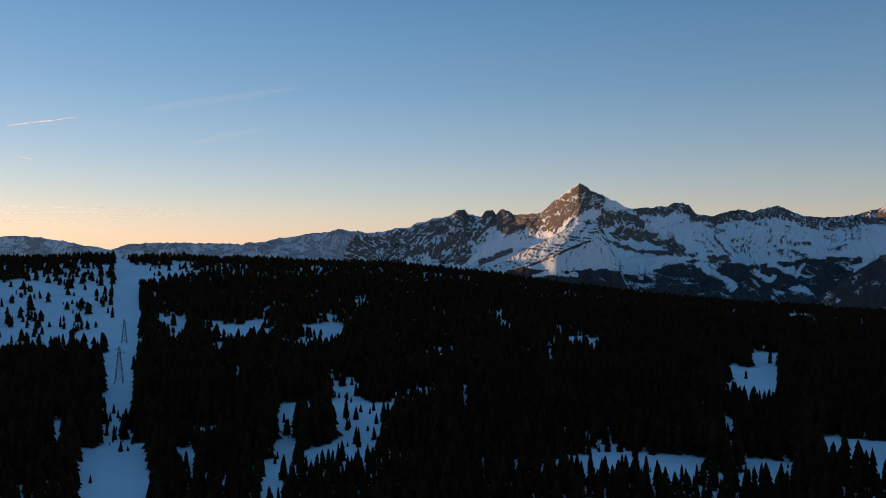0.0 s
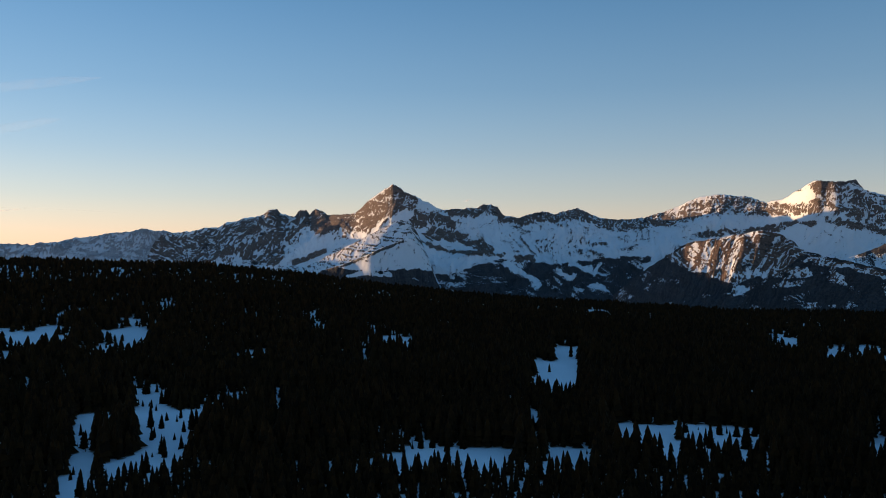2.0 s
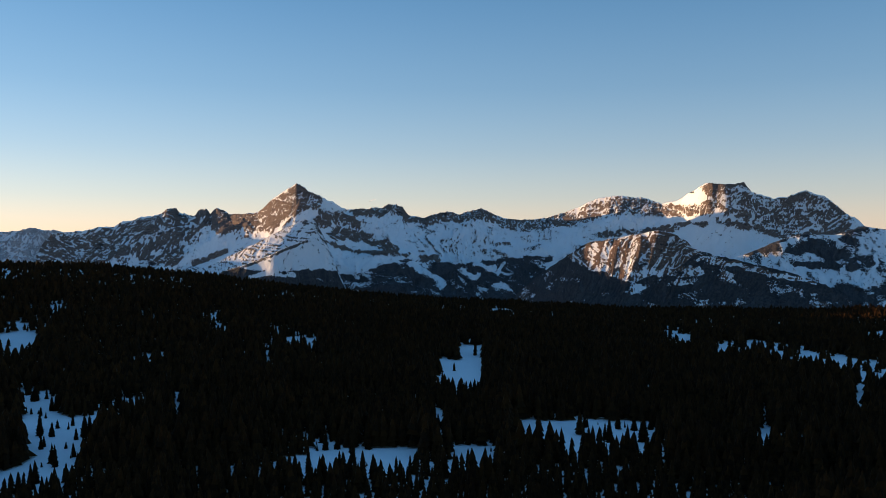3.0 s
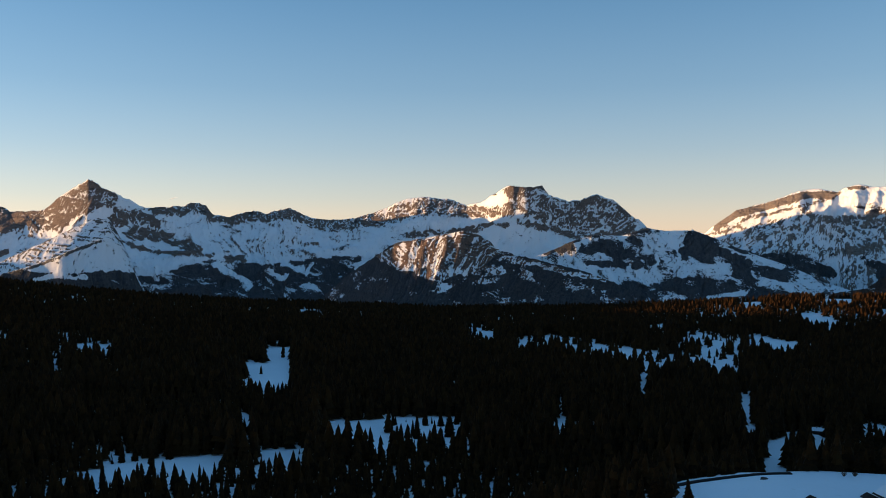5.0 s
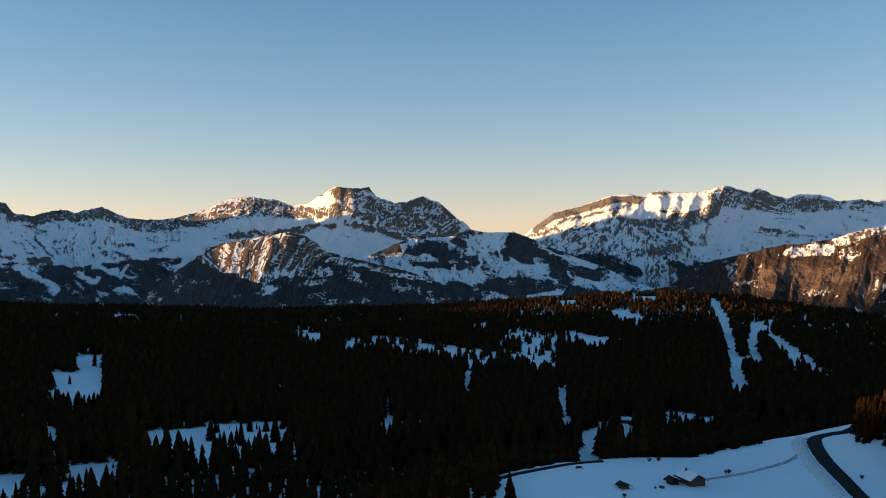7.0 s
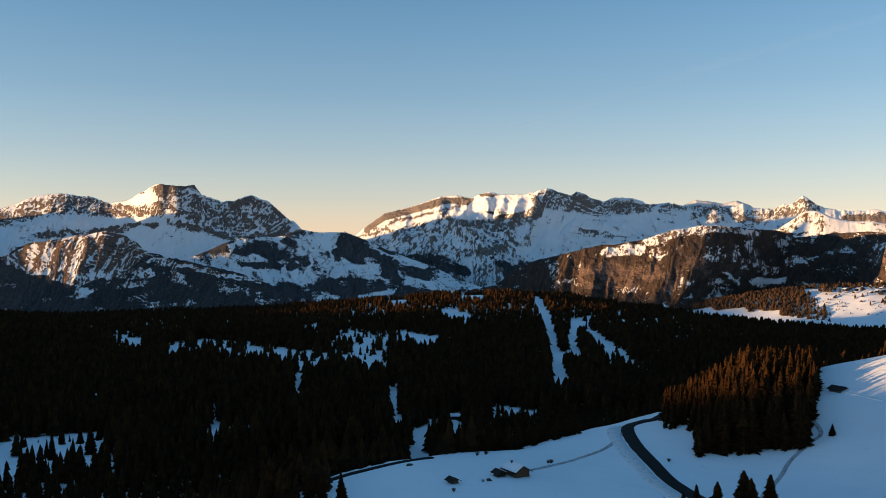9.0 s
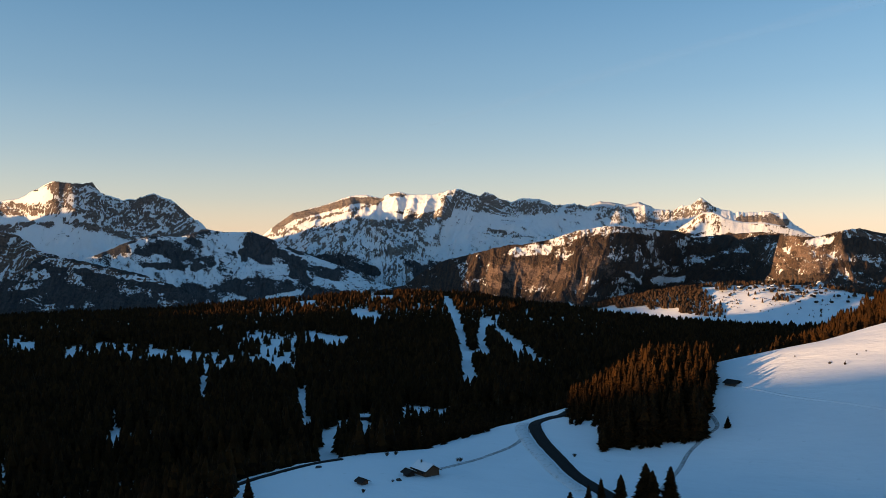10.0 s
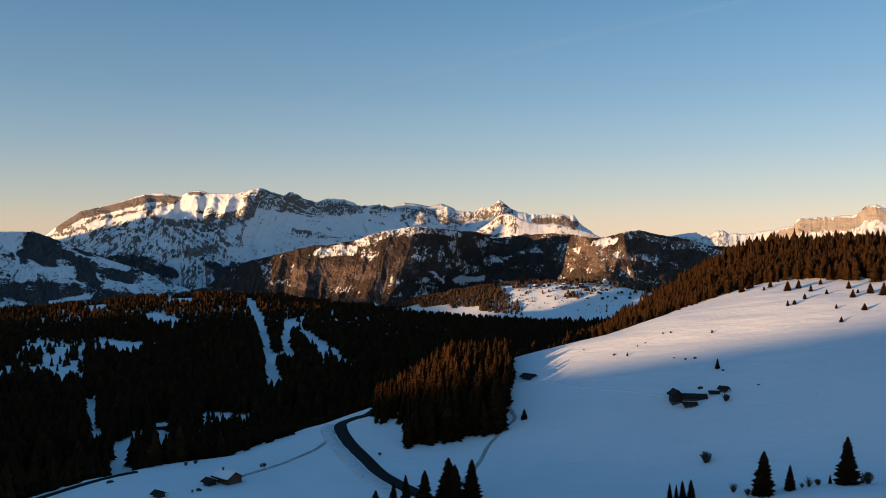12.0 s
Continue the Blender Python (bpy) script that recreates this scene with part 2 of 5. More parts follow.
def mountain(name, label, crest, near, foot, material, cover, spurs=(), rough=1.0, seed=0, step=0.05, rows=150, jag=(0, 0.075), shape=0.5, skew=(0, 0), strata=(13, 0.10, 0.5)):
    """A massif whose crest runs over the knots (bearing, rise in degrees seen from the alp, distance), with
    a gullied near face down to 'foot' at the distance 'near'. cover gives the shares of rock and wood
    from bearing, rise and depth below the crest; spurs run from (bearing, share of the way up) to
    another such place, with a height in metres and a width in degrees. strata: thickness of the rock
    beds, their dip along the range and how far they stand out. Snow lies on ledges and in gullies,
    rock is bare on the steep and jutting ground."""
    knots = np.array(sorted(crest), float)
    az = np.arange(knots[0, 0], knots[-1, 0] + step / 2, step)
    ends = smooth(0, 1.2, np.minimum(az - az[0], az[-1] - az))
    jags = np.interp(az, *(np.reshape(jag, (-1, 2)).T))
    rise = np.interp(az, knots[:, 0], knots[:, 1]) + jags * (0.8 * fbm(az * 2.3, az * 0 + seed, 6, seed, True) + 0.9 * fbm(az * 1.7, az * 0 + 3.3, 6, seed + 2)) * (0.5 + 1.3 * value_noise(az * 0.8, az * 0, seed + 8)) * ends + 0.45 * jags * fbm(az * 7.5, az * 0 + 1.7, 3, seed + 4, True) * ends
    far = np.interp(az, knots[:, 0], knots[:, 2])
    n = max(3, int(0.5 / step))
    far = np.convolve(np.pad(far, n, mode="edge"), np.ones(2 * n + 1) / (2 * n + 1), "valid") + 25 * fbm(az / 2, az * 0, 3, seed + 3)
    crest_z = np.tan(np.radians(rise)) * far
    u = np.concatenate([np.linspace(0, 1, rows), [1.015, 1.05, 1.1, 1.2, 1.32, 1.5, 1.7]])
    U, A = np.meshgrid(u, az, indexing="ij")
    # ribs and ridges lean to one side on their way down
    lean = np.interp(az, skew[::2], skew[1::2])[None, :]
    down = np.clip(1 - U, 0, 1)
    B = A + lean * 17 * down + 1.1 * down * fbm(A / 3, U * 3, 3, seed + 5)
    low = np.interp(B, near[::2], near[1::2])
    wide = np.convolve(np.pad(far, 6 * n, mode="edge"), np.ones(12 * n + 1) / (12 * n + 1), "valid")
    R = low + (np.interp(B, az, wide) - low) * U + (np.interp(B, az, far) - np.interp(B, az, wide)) * np.clip(U, 0, 1) ** 4
    R = np.minimum(R, 4940)
    body = np.interp(az, knots[:, 0], knots[:, 1])
    body = np.convolve(np.pad(body, n, mode="edge"), np.ones(2 * n + 1) / (2 * n + 1), "valid")
    body = np.tan(np.radians(body)) * far
    height = np.clip(body - foot, 5, None)
    V = np.clip(U, 0, 1)
    prof = np.where(U <= 1, (1 - shape) * V ** 1.05 + shape * V ** 2.6, 1 - (U - 1) * 0.75)
    arc = np.radians(A) * 4200
    warp = np.radians(B - A) * 4200 + 70 * fbm(arc / 420, R / 420, 3, seed + 7)
    ribs = fbm((arc + warp) / 260, R / 300, 5, seed + 11, True)
    crags = fbm((arc + warp) / 70, R / 130, 4, seed + 19, True)
    inner = np.clip(V * (1.0 - V) * 4, 0, 1) ** 0.7
    Z = foot + height * prof + (crest_z - body) * V ** 9 + rough * height * inner * (0.11 * ribs + 0.04 * crags)
    # small buttresses that branch to both sides of the ribs, up to the crest
    edges = np.clip((1.0 - V) * 22, 0, 1) * np.clip(V * 5, 0, 1)
    fork = lean * 1.6 + 1.2 * np.tanh(4 * fbm(arc / 210, Z / 110, 3, seed + 23))
    butt = fbm((arc + fork * Z) / 26, (Z + 0.3 * arc) / 48, 4, seed + 27, True)
    chips = fbm((arc + fork * Z) / 9.5, (Z - 0.25 * fork * arc) / 21, 3, seed + 33, True)
    Z = Z + rough * edges * (6.0 * butt + 2.2 * chips)
    # beds of rock: steep steps with ledges between them
    thick, dip, proud = strata
    bed = (Z + dip * arc + 16 * fbm(arc / 150, R / 150, 4, seed + 37)) / thick
    part_way = bed - np.floor(bed)
    shown = smooth(0.40, 0.66, value_noise(arc / 90, bed * 0.7, seed + 39))
    Z = Z + proud * thick * edges * shown * (smooth(0.0, 0.5, part_way) - part_way)
    for a0, u0, a1, u1, tall, broad in spurs:
        # distance across a ridge that falls from its head to its toe
        t = np.clip((u0 - U) / (u0 - u1), 0, 1)
        off = (A - (a0 + (a1 - a0) * t) + 0.25 * broad * fbm(U * 6, A * 0.4, 3, seed + 29)) / broad
        Z = Z + tall * np.clip(1 - np.abs(off), 0, 1) ** 1.2 * smooth(-0.15, 0.1, (u0 - U)) * smooth(-0.12, 0.12, (U - u1)) * np.clip((1 - U) * 14, 0, 1)
    Z = np.where(U < 1, np.minimum(Z, R * np.tan(np.radians(rise - 0.015))[None, :]), Z)
    x, y = az_xy(A, R)
    ob = link_mesh(name, np.stack([x, y, Z + EYE], -1).reshape(-1, 3), grid_faces(*A.shape), material, None, True)
    E = np.degrees(np.arctan2(Z, R))
    steep = np.hypot(np.gradient(Z, axis=0) / np.maximum(np.gradient(R, axis=0), 0.5), np.gradient(Z, axis=1) / (np.radians(step) * R))
    sharp = 0.55 * standing_out(np.minimum(steep, 3.0), 8, 16) + 0.35 * standing_out(Z - blurred(Z, 3, 5), 8, 16)
    sharp = sharp + 1.5 * chips + 1.1 * butt + 1.0 * fbm((arc + warp) / 7, (Z + dip * arc) / 9, 3, seed + 43)
    sharp = 1 / (1 + np.exp(-1.7 * standing_out(sharp, 16, 40)))
    wob = fbm(A * 1.9, E * 2.6, 4, seed + 41)
    rock, wood = cover(A + 0.34 * wob, E + 0.16 * wob, rise[None, :] - E)
    rock = 0.5 + np.clip(1.2 * rock - 0.1 - (1 - sharp), -0.5, 0.5)
    for key, field in (("rock", rock), ("wood", wood)):
        at = ob.data.attributes.new(key, "FLOAT", "POINT")
        at.data.foreach_set("value", np.clip(field, 0, 1).astype(np.float32).ravel())
    at = ob.data.attributes.new("flow", "FLOAT_VECTOR", "POINT")
    at.data.foreach_set("vector", np.stack([arc + warp, R, Z + 0.12 * arc], -1).astype(np.float32).ravel())
    return tagged(ob, label, "mountain", kind="structure")


GREY_ROCK = ((0.105, 0.098, 0.095), (0.25, 0.22, 0.20))
RED_ROCK = ((0.11, 0.078, 0.064), (0.27, 0.185, 0.145))
# both wood tones are lifted to carry the airy haze in their colour
DARK_WOOD = ((0.045, 0.049, 0.057), (0.095, 0.088, 0.085))
BROWN_WOOD = ((0.050, 0.043, 0.042), (0.110, 0.070, 0.050))
COLD = mountain_material("cold massif", *GREY_ROCK, *DARK_WOOD)
WARM = mountain_material("warm massif", *RED_ROCK, *BROWN_WOOD)
PEAK = mountain_material("peak massif", (0.125, 0.098, 0.088), (0.31, 0.235, 0.20), *DARK_WOOD, grain=1.35)
# the haze of distance is put into these pale, even base colours
HAZED = mountain_material("far massif toned with haze", (0.43, 0.42, 0.43), (0.52, 0.50, 0.50), (0.41, 0.41, 0.43), (0.48, 0.47, 0.48), (0.68, 0.69, 0.72), grain=1.6)
BANDED = mountain_material("banded massif", (0.15, 0.13, 0.12), (0.34, 0.275, 0.235), *DARK_WOOD)
GULLIED = mountain_material("gullied cliff", *RED_ROCK, *DARK_WOOD)


def plain_cover(rock, wood):
    return lambda a, e, d: (np.full_like(a, rock), np.full_like(a, wood))


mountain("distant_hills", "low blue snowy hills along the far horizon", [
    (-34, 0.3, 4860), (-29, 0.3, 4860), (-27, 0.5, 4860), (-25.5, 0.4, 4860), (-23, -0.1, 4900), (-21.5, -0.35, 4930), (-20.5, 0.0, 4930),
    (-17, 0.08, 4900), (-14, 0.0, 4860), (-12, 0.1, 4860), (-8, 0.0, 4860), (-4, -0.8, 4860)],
    (0, 4650), -200, HAZED, plain_cover(0.3, 0.5), rough=0.6, seed=3, rows=40, step=0.1)
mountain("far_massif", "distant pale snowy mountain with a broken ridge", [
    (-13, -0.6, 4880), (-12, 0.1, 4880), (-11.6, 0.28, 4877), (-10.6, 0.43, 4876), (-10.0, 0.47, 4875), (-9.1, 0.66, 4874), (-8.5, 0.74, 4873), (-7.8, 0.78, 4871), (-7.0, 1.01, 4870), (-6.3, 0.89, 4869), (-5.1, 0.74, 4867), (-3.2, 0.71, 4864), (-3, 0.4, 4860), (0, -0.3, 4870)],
    (0, 4680), -200, HAZED, plain_cover(0.45, 0.1), rough=0.9, seed=9, rows=60)


def peak_cover(a, e, d):
    rock = 0.05 + 0.02 * smooth(10, 14, a)
    rock = rock + 0.08 * smooth(1.7, 1.1, d) * smooth(12, 14, a)
    # the rough wall before the pyramid, and the smooth snow at its foot
    rock = lay(rock, a, e, 0.58, 1.31, (-10.5, -1.25), (-6.9, -0.43), (-3.7, 0.02), (-0.7, 0.17), (0.7, -0.27))
    rock = lay(rock, a, e, 0.60, 0.58, (-2.0, 0.81), (1.1, 1.49), (6.8, 1.60))
    rock = lay(rock, a, e, 0.60, 0.65, (0.0, 0.46), (2.3, 0.54))
    rock = lay(rock, a, e, 0.02, 0.50, (5.1, 0.10), (4.1, -0.20), (2.6, -1.16))
    # rock share added to darken snow that should lie in shade
    rock = lay(rock, a, e, 0.42, 0.31, (8.3, 1.16), (6.4, 0.70), (5.3, 0.62))
    rock = lay(rock, a, e, 0.30, 0.19, (3.2, 0.95), (6.1, 0.92))
    rock = lay(rock, a, e, 0.85, 0.19, (4.4, -0.53), (2.6, -1.23))
    rock = lay(rock, a, e, 0.82, 0.50, (4.2, 1.44), (7.0, 1.60))
    rock = lay(rock, a, e, 0.85, 0.27, (0.9, 2.14), (1.5, 2.11))
    rock = lay(rock, a, e, 0.85, 0.23, (2.9, 2.09), (4.3, 2.11))
    # the pyramid, its snowy flank and the buttresses below it
    rock = lay(rock, a, e, 0.72, 0.65, (7.2, 1.98), (8.3, 2.67), (9.2, 3.32))
    rock = lay(rock, a, e, 0.55, 0.50, (9.2, 3.51), (10.5, 2.84))
    rock = lay(rock, a, e, 0.68, 0.38, (7.2, 1.53), (8.6, 2.14))
    rock = lay(rock, a, e, 0.74, 0.35, (6.4, 1.15), (8.4, 1.84), (9.7, 2.68))
    rock = lay(rock, a, e, 0.10, 0.15, (11.6, 2.46), (10.3, 2.15), (8.6, 1.24), (6.4, 0.29))
    rock = lay(rock, a, e, 0.72, 0.35, (11.0, 2.08), (12.2, 1.78), (13.2, 1.33))
    rock = lay(rock, a, e, 0.55, 0.31, (10.5, 1.55), (12.0, 1.25))
    rock = lay(rock, a, e, 0.78, 0.38, (11.7, 0.71), (13.5, 0.56), (14.5, 0.18), (15.6, -0.36))
    rock = lay(rock, a, e, 0.75, 0.12, (10.5, 0.33), (12.8, -0.43), (16.6, -0.74))
    rock = lay(rock, a, e, 0.72, 0.15, (7.1, -0.88), (8.6, -0.20), (9.9, 0.33))
    # the dark rim below the long crest, with specks under it
    rim = smooth(11.8, 13, a) * smooth(29, 27, a)
    rock = np.maximum(rock, rim * (0.52 * smooth(0.85, 0.4, d) + 0.14 * smooth(1.6, 0.9, d)))
    rock = lay(rock, a, e, 0.22, 0.54, (17.7, -0.05), (20.8, -0.20), (23.5, -0.28))
    rock = lay(rock, a, e, 0.95, 0.23, (17.7, -0.90), (18.7, -0.97))
    # the round top, the table top with its lit snow slope and the last dark summit
    rock = lay(rock, a, e, 0.52, 0.58, (29.0, 2.22), (30.8, 2.66), (32.5, 2.49))
    rock = lay(rock, a, e, 0.60, 0.31, (24.6, 1.17), (27.3, 1.62), (29.2, 1.84))
    rock = lay(rock, a, e, 0.66, 0.38, (33.2, 2.26), (36.4, 2.23))
    rock = lay(rock, a, e, 0.52, 0.85, (37.0, 3.02), (38.1, 2.57), (39.2, 2.19))
    rock = lay(rock, a, e, 0.56, 1.15, (40.1, 1.80), (42.4, 2.11), (44.0, 1.42))
    rock = lay(rock, a, e, 0.02, 0.27, (34.4, 2.84), (35.4, 3.12), (36.1, 3.40))
    rock = lay(rock, a, e, 0.02, 0.23, (35.6, 2.97), (36.1, 2.96))
    rock = lay(rock, a, e, 0.95, 0.12, (36.6, 3.87), (37.8, 3.80), (38.7, 3.86), (39.3, 3.27))
    rock = lay(rock, a, e, 0.92, 0.23, (34.5, 1.21), (35.5, 1.50), (36.2, 1.27))
    rock = lay(rock, a, e, 0.70, 0.19, (29.5, 0.63), (31.8, 0.85), (34.6, 1.06))
    rock = lay(rock, a, e, 0.75, 0.19, (37.1, 1.53), (39.0, 1.04), (40.9, 0.58))
    rock = lay(rock, a, e, 0.74, 0.19, (40.9, 0.58), (42.8, 0.58), (45.7, 0.88))
    rock = lay(rock, a, e, 0.03, 0.23, (30.5, 1.46), (33.2, 1.59), (36.4, 1.64))
    rock = lay(rock, a, e, 0.03, 0.62, (36.7, 0.57), (39.0, 0.12), (37.4, -0.19))
    line = np.interp(a, (-11.6, 5.7, 9.7, 10.2, 10.5, 10.9, 12.0, 13.5, 15.8, 16.6, 18.1, 19.7, 21.6, 23.5, 25.8, 27.7, 31.0, 41.5), (-2.89, -3.08, -2.17, 0.10, 0.18, -1.34, -2.03, -1.89, -1.13, -0.90, -1.13, -1.28, -1.13, -0.89, -0.74, -0.58, -1.40, -1.68))
    wood = 0.96 * smooth(line + 0.10, line - 0.14, e)
    for share, half, spots in ((0.0, 0.19, ((10.7, -1.65), (12.0, -1.81))), (0.0, 0.19, ((16.9, -1.36), (17.8, -1.82), (19.1, -2.74))), (0.0, 0.19, ((20.4, -1.74), (21.3, -2.20))),
                               (0.05, 0.19, ((21.3, -1.28), (22.4, -1.66))), (0.1, 0.12, ((22.7, -2.05), (23.2, -1.28))), (0.0, 0.23, ((26.2, -1.58), (27.0, -0.74))), (0.1, 0.12, ((12.8, -1.50), (13.3, -2.27))),
                               (0.1, 0.15, ((8.4, -2.54), (10.1, -2.25))), (0.1, 0.12, ((9.9, -2.74), (10.9, -2.87)))):
        wood = lay(wood, a, e, share, half, *spots)
    return rock, wood


mountain("peak_massif", "snowy massif with a pyramid peak and dark rock bands", [
    (-9, -1.6, 4880), (-7.3, -0.5, 4880), (-6.6, 0.09, 4868), (-5.9, 0.55, 4865), (-5.3, 0.76, 4862), (-4.3, 0.80, 4858), (-3.3, 1.02, 4853), (-2.3, 1.10, 4848), (-1.8, 1.46, 4844), (-1.2, 1.50, 4838), (-0.7, 1.76, 4834), (0.0, 1.77, 4828), (0.5, 1.92, 4824), (1.0, 2.36, 4821), (1.4, 2.33, 4800), (1.8, 2.01, 4782), (2.6, 1.90, 4732), (3.0, 2.35, 4711), (3.4, 2.32, 4674)]
    + [(3.6, 2.02, 4658), (4.0, 2.40, 4609), (4.5, 2.18, 4556), (4.8, 1.96, 4513), (6.4, 2.05, 4271), (6.9, 2.28, 4213), (7.5, 2.92, 4128), (8.3, 3.49, 4040), (9.2, 4.07, 3943), (9.8, 3.74, 3930), (10.5, 3.33, 3930), (11.3, 2.96, 3952), (12.0, 2.58, 3977), (12.6, 2.32, 3996), (13.9, 2.36, 4041), (14.8, 2.48, 4069), (15.4, 2.71, 4092), (16.3, 2.52, 4121)]
    + [(16.7, 1.95, 4134), (17.6, 1.79, 4163), (18.7, 2.02, 4202), (19.6, 2.22, 4232), (20.1, 2.02, 4250), (21.6, 2.44, 4299), (22.4, 2.10, 4318), (23.1, 1.79, 4337), (24.3, 1.63, 4366), (25.4, 1.67, 4395), (26.2, 1.86, 4410), (27.3, 2.08, 4410), (28.0, 2.38, 4390), (28.8, 2.75, 4356), (29.5, 3.05, 4321), (30.7, 3.26, 4253), (31.8, 3.10, 4216), (32.8, 2.97, 4181)]
    + [(33.6, 2.63, 4139), (34.6, 2.87, 4024), (35.5, 3.41, 3910), (36.4, 3.94, 3797), (37.8, 3.84, 3783), (38.7, 3.96, 3801), (39.2, 3.27, 3813), (40.5, 2.88, 3840), (41.2, 2.94, 3847), (42.3, 3.34, 3859), (43.4, 2.96, 3898), (44.3, 2.19, 3935), (45.1, 1.58, 3965), (45.7, 1.11, 3989), (46.6, 0.58, 4005), (49, -0.8, 4050), (52, -2.5, 4050)],
    (-9, 4450, 4.5, 3950, 8, 3680, 10.5, 3350, 15, 3050, 28, 3250, 38, 3350, 52, 3500), -330, PEAK, peak_cover,
    spurs=((10.5, 0.92, 4.6, 0.4, 40, 1.6), (1.1, 1.0, -3.0, 0.6, 30, 1.4), (5.5, 0.9, 2.0, 0.6, 30, 1.3)), skew=(-9, 0.30, 6, 0.32, 10, 0.15, 16, -0.1, 28, 0.0, 36, 0.1, 44, -0.25),
    seed=21, rows=155, step=0.055, strata=(13, 0.06, 0.5))


def range_cover(a, e, d):
    rock = 0.12 + 0.24 * smooth(1.5, 0.9, e) * smooth(62, 58, a)
    # the tilted slab in the sun, with its cliff along the top
    rock = lay(rock, a, e, 0.37, 0.92, (51.4, 0.42), (53.7, 0.88), (56.0, 0.88), (58.7, 0.96), (59.1, 0.42))
    rock = lay(rock, a, e, 0.03, 0.35, (51.9, 1.57), (53.7, 1.95), (55.6, 2.42), (56.8, 2.73))
    rock = lay(rock, a, e, 0.03, 0.85, (56.6, 2.42), (58.7, 2.57), (60.8, 2.73))
    rock = lay(rock, a, e, 1.0, 0.23, (49.9, 1.10), (51.2, 1.95), (53.3, 2.49), (55.2, 3.07), (56.9, 3.03))
    rock = lay(rock, a, e, 0.85, 0.12, (57.7, 3.42), (58.7, 3.49))
    rock = lay(rock, a, e, 0.62, 0.10, (51.4, 1.53), (54.5, 2.26), (56.6, 2.80))
    rock = lay(rock, a, e, 0.70, 0.23, (55.2, 2.11), (56.3, 1.58), (57.9, 1.46), (59.1, 1.88), (60.8, 2.11), (61.6, 2.65))
    rock = lay(rock, a, e, 0.58, 0.27, (58.3, 1.12), (60.2, 1.50), (61.6, 2.11))
    rock = lay(rock, a, e, 0.62, 0.31, (61.5, 3.18), (61.7, 2.49), (61.0, 1.96))
    # the jagged crest over the wide snow bowl
    rock = lay(rock, a, e, 0.58, 0.62, (62.5, 3.03), (64.8, 2.79), (66.2, 2.40), (69.0, 2.31))
    rock = lay(rock, a, e, 0.62, 0.35, (65.8, 2.40), (66.2, 1.79))
    rock = lay(rock, a, e, 0.56, 0.46, (69.0, 2.31), (71.5, 2.28), (73.7, 2.19))
    rock = lay(rock, a, e, 0.55, 0.35, (74.1, 1.96), (76.2, 2.01), (77.6, 2.22))
    rock = lay(rock, a, e, 0.55, 0.42, (77.9, 2.50), (78.9, 2.48))
    rock = lay(rock, a, e, 0.03, 0.69, (61.8, 0.58), (64.1, 1.19), (66.7, 1.41), (71.2, 1.61))
    rock = lay(rock, a, e, 0.03, 0.27, (63.1, 2.18), (63.9, 1.95))
    rock = lay(rock, a, e, 0.36, 0.27, (64.3, 0.88), (66.2, 0.72))
    rock = lay(rock, a, e, 0.45, 0.35, (73.4, 1.89), (75.5, 1.58))
    # the dark block with a snow cap at its end
    rock = lay(rock, a, e, 0.86, 0.35, (80.9, 1.74), (82.2, 1.79), (83.2, 1.50))
    rock = lay(rock, a, e, 0.05, 0.15, (80.9, 2.06), (82.2, 2.15), (83.4, 1.99), (84.1, 1.28))
    # the gorge at the foot
    rock = lay(rock, a, e, 0.40, 0.77, (58.7, -0.58), (58.3, -2.50))
    rock = lay(rock, a, e, 0.75, 0.31, (57.7, -0.42), (59.1, -0.19))
    wood = 0.92 * smooth(-0.9, -1.3, e) * smooth(57.5, 58.5, a) + 0.0 * a
    wood = lay(wood, a, e, 0.96, 0.54, (49.9, -0.57), (52.2, -1.03), (55.2, -1.27), (56.6, -1.88))
    wood = lay(wood, a, e, 0.10, 0.10, (53.3, -1.34), (55.2, -2.49))
    wood = lay(wood, a, e, 0.15, 0.65, (57.9, -1.04), (58.7, -2.50))
    return rock, wood


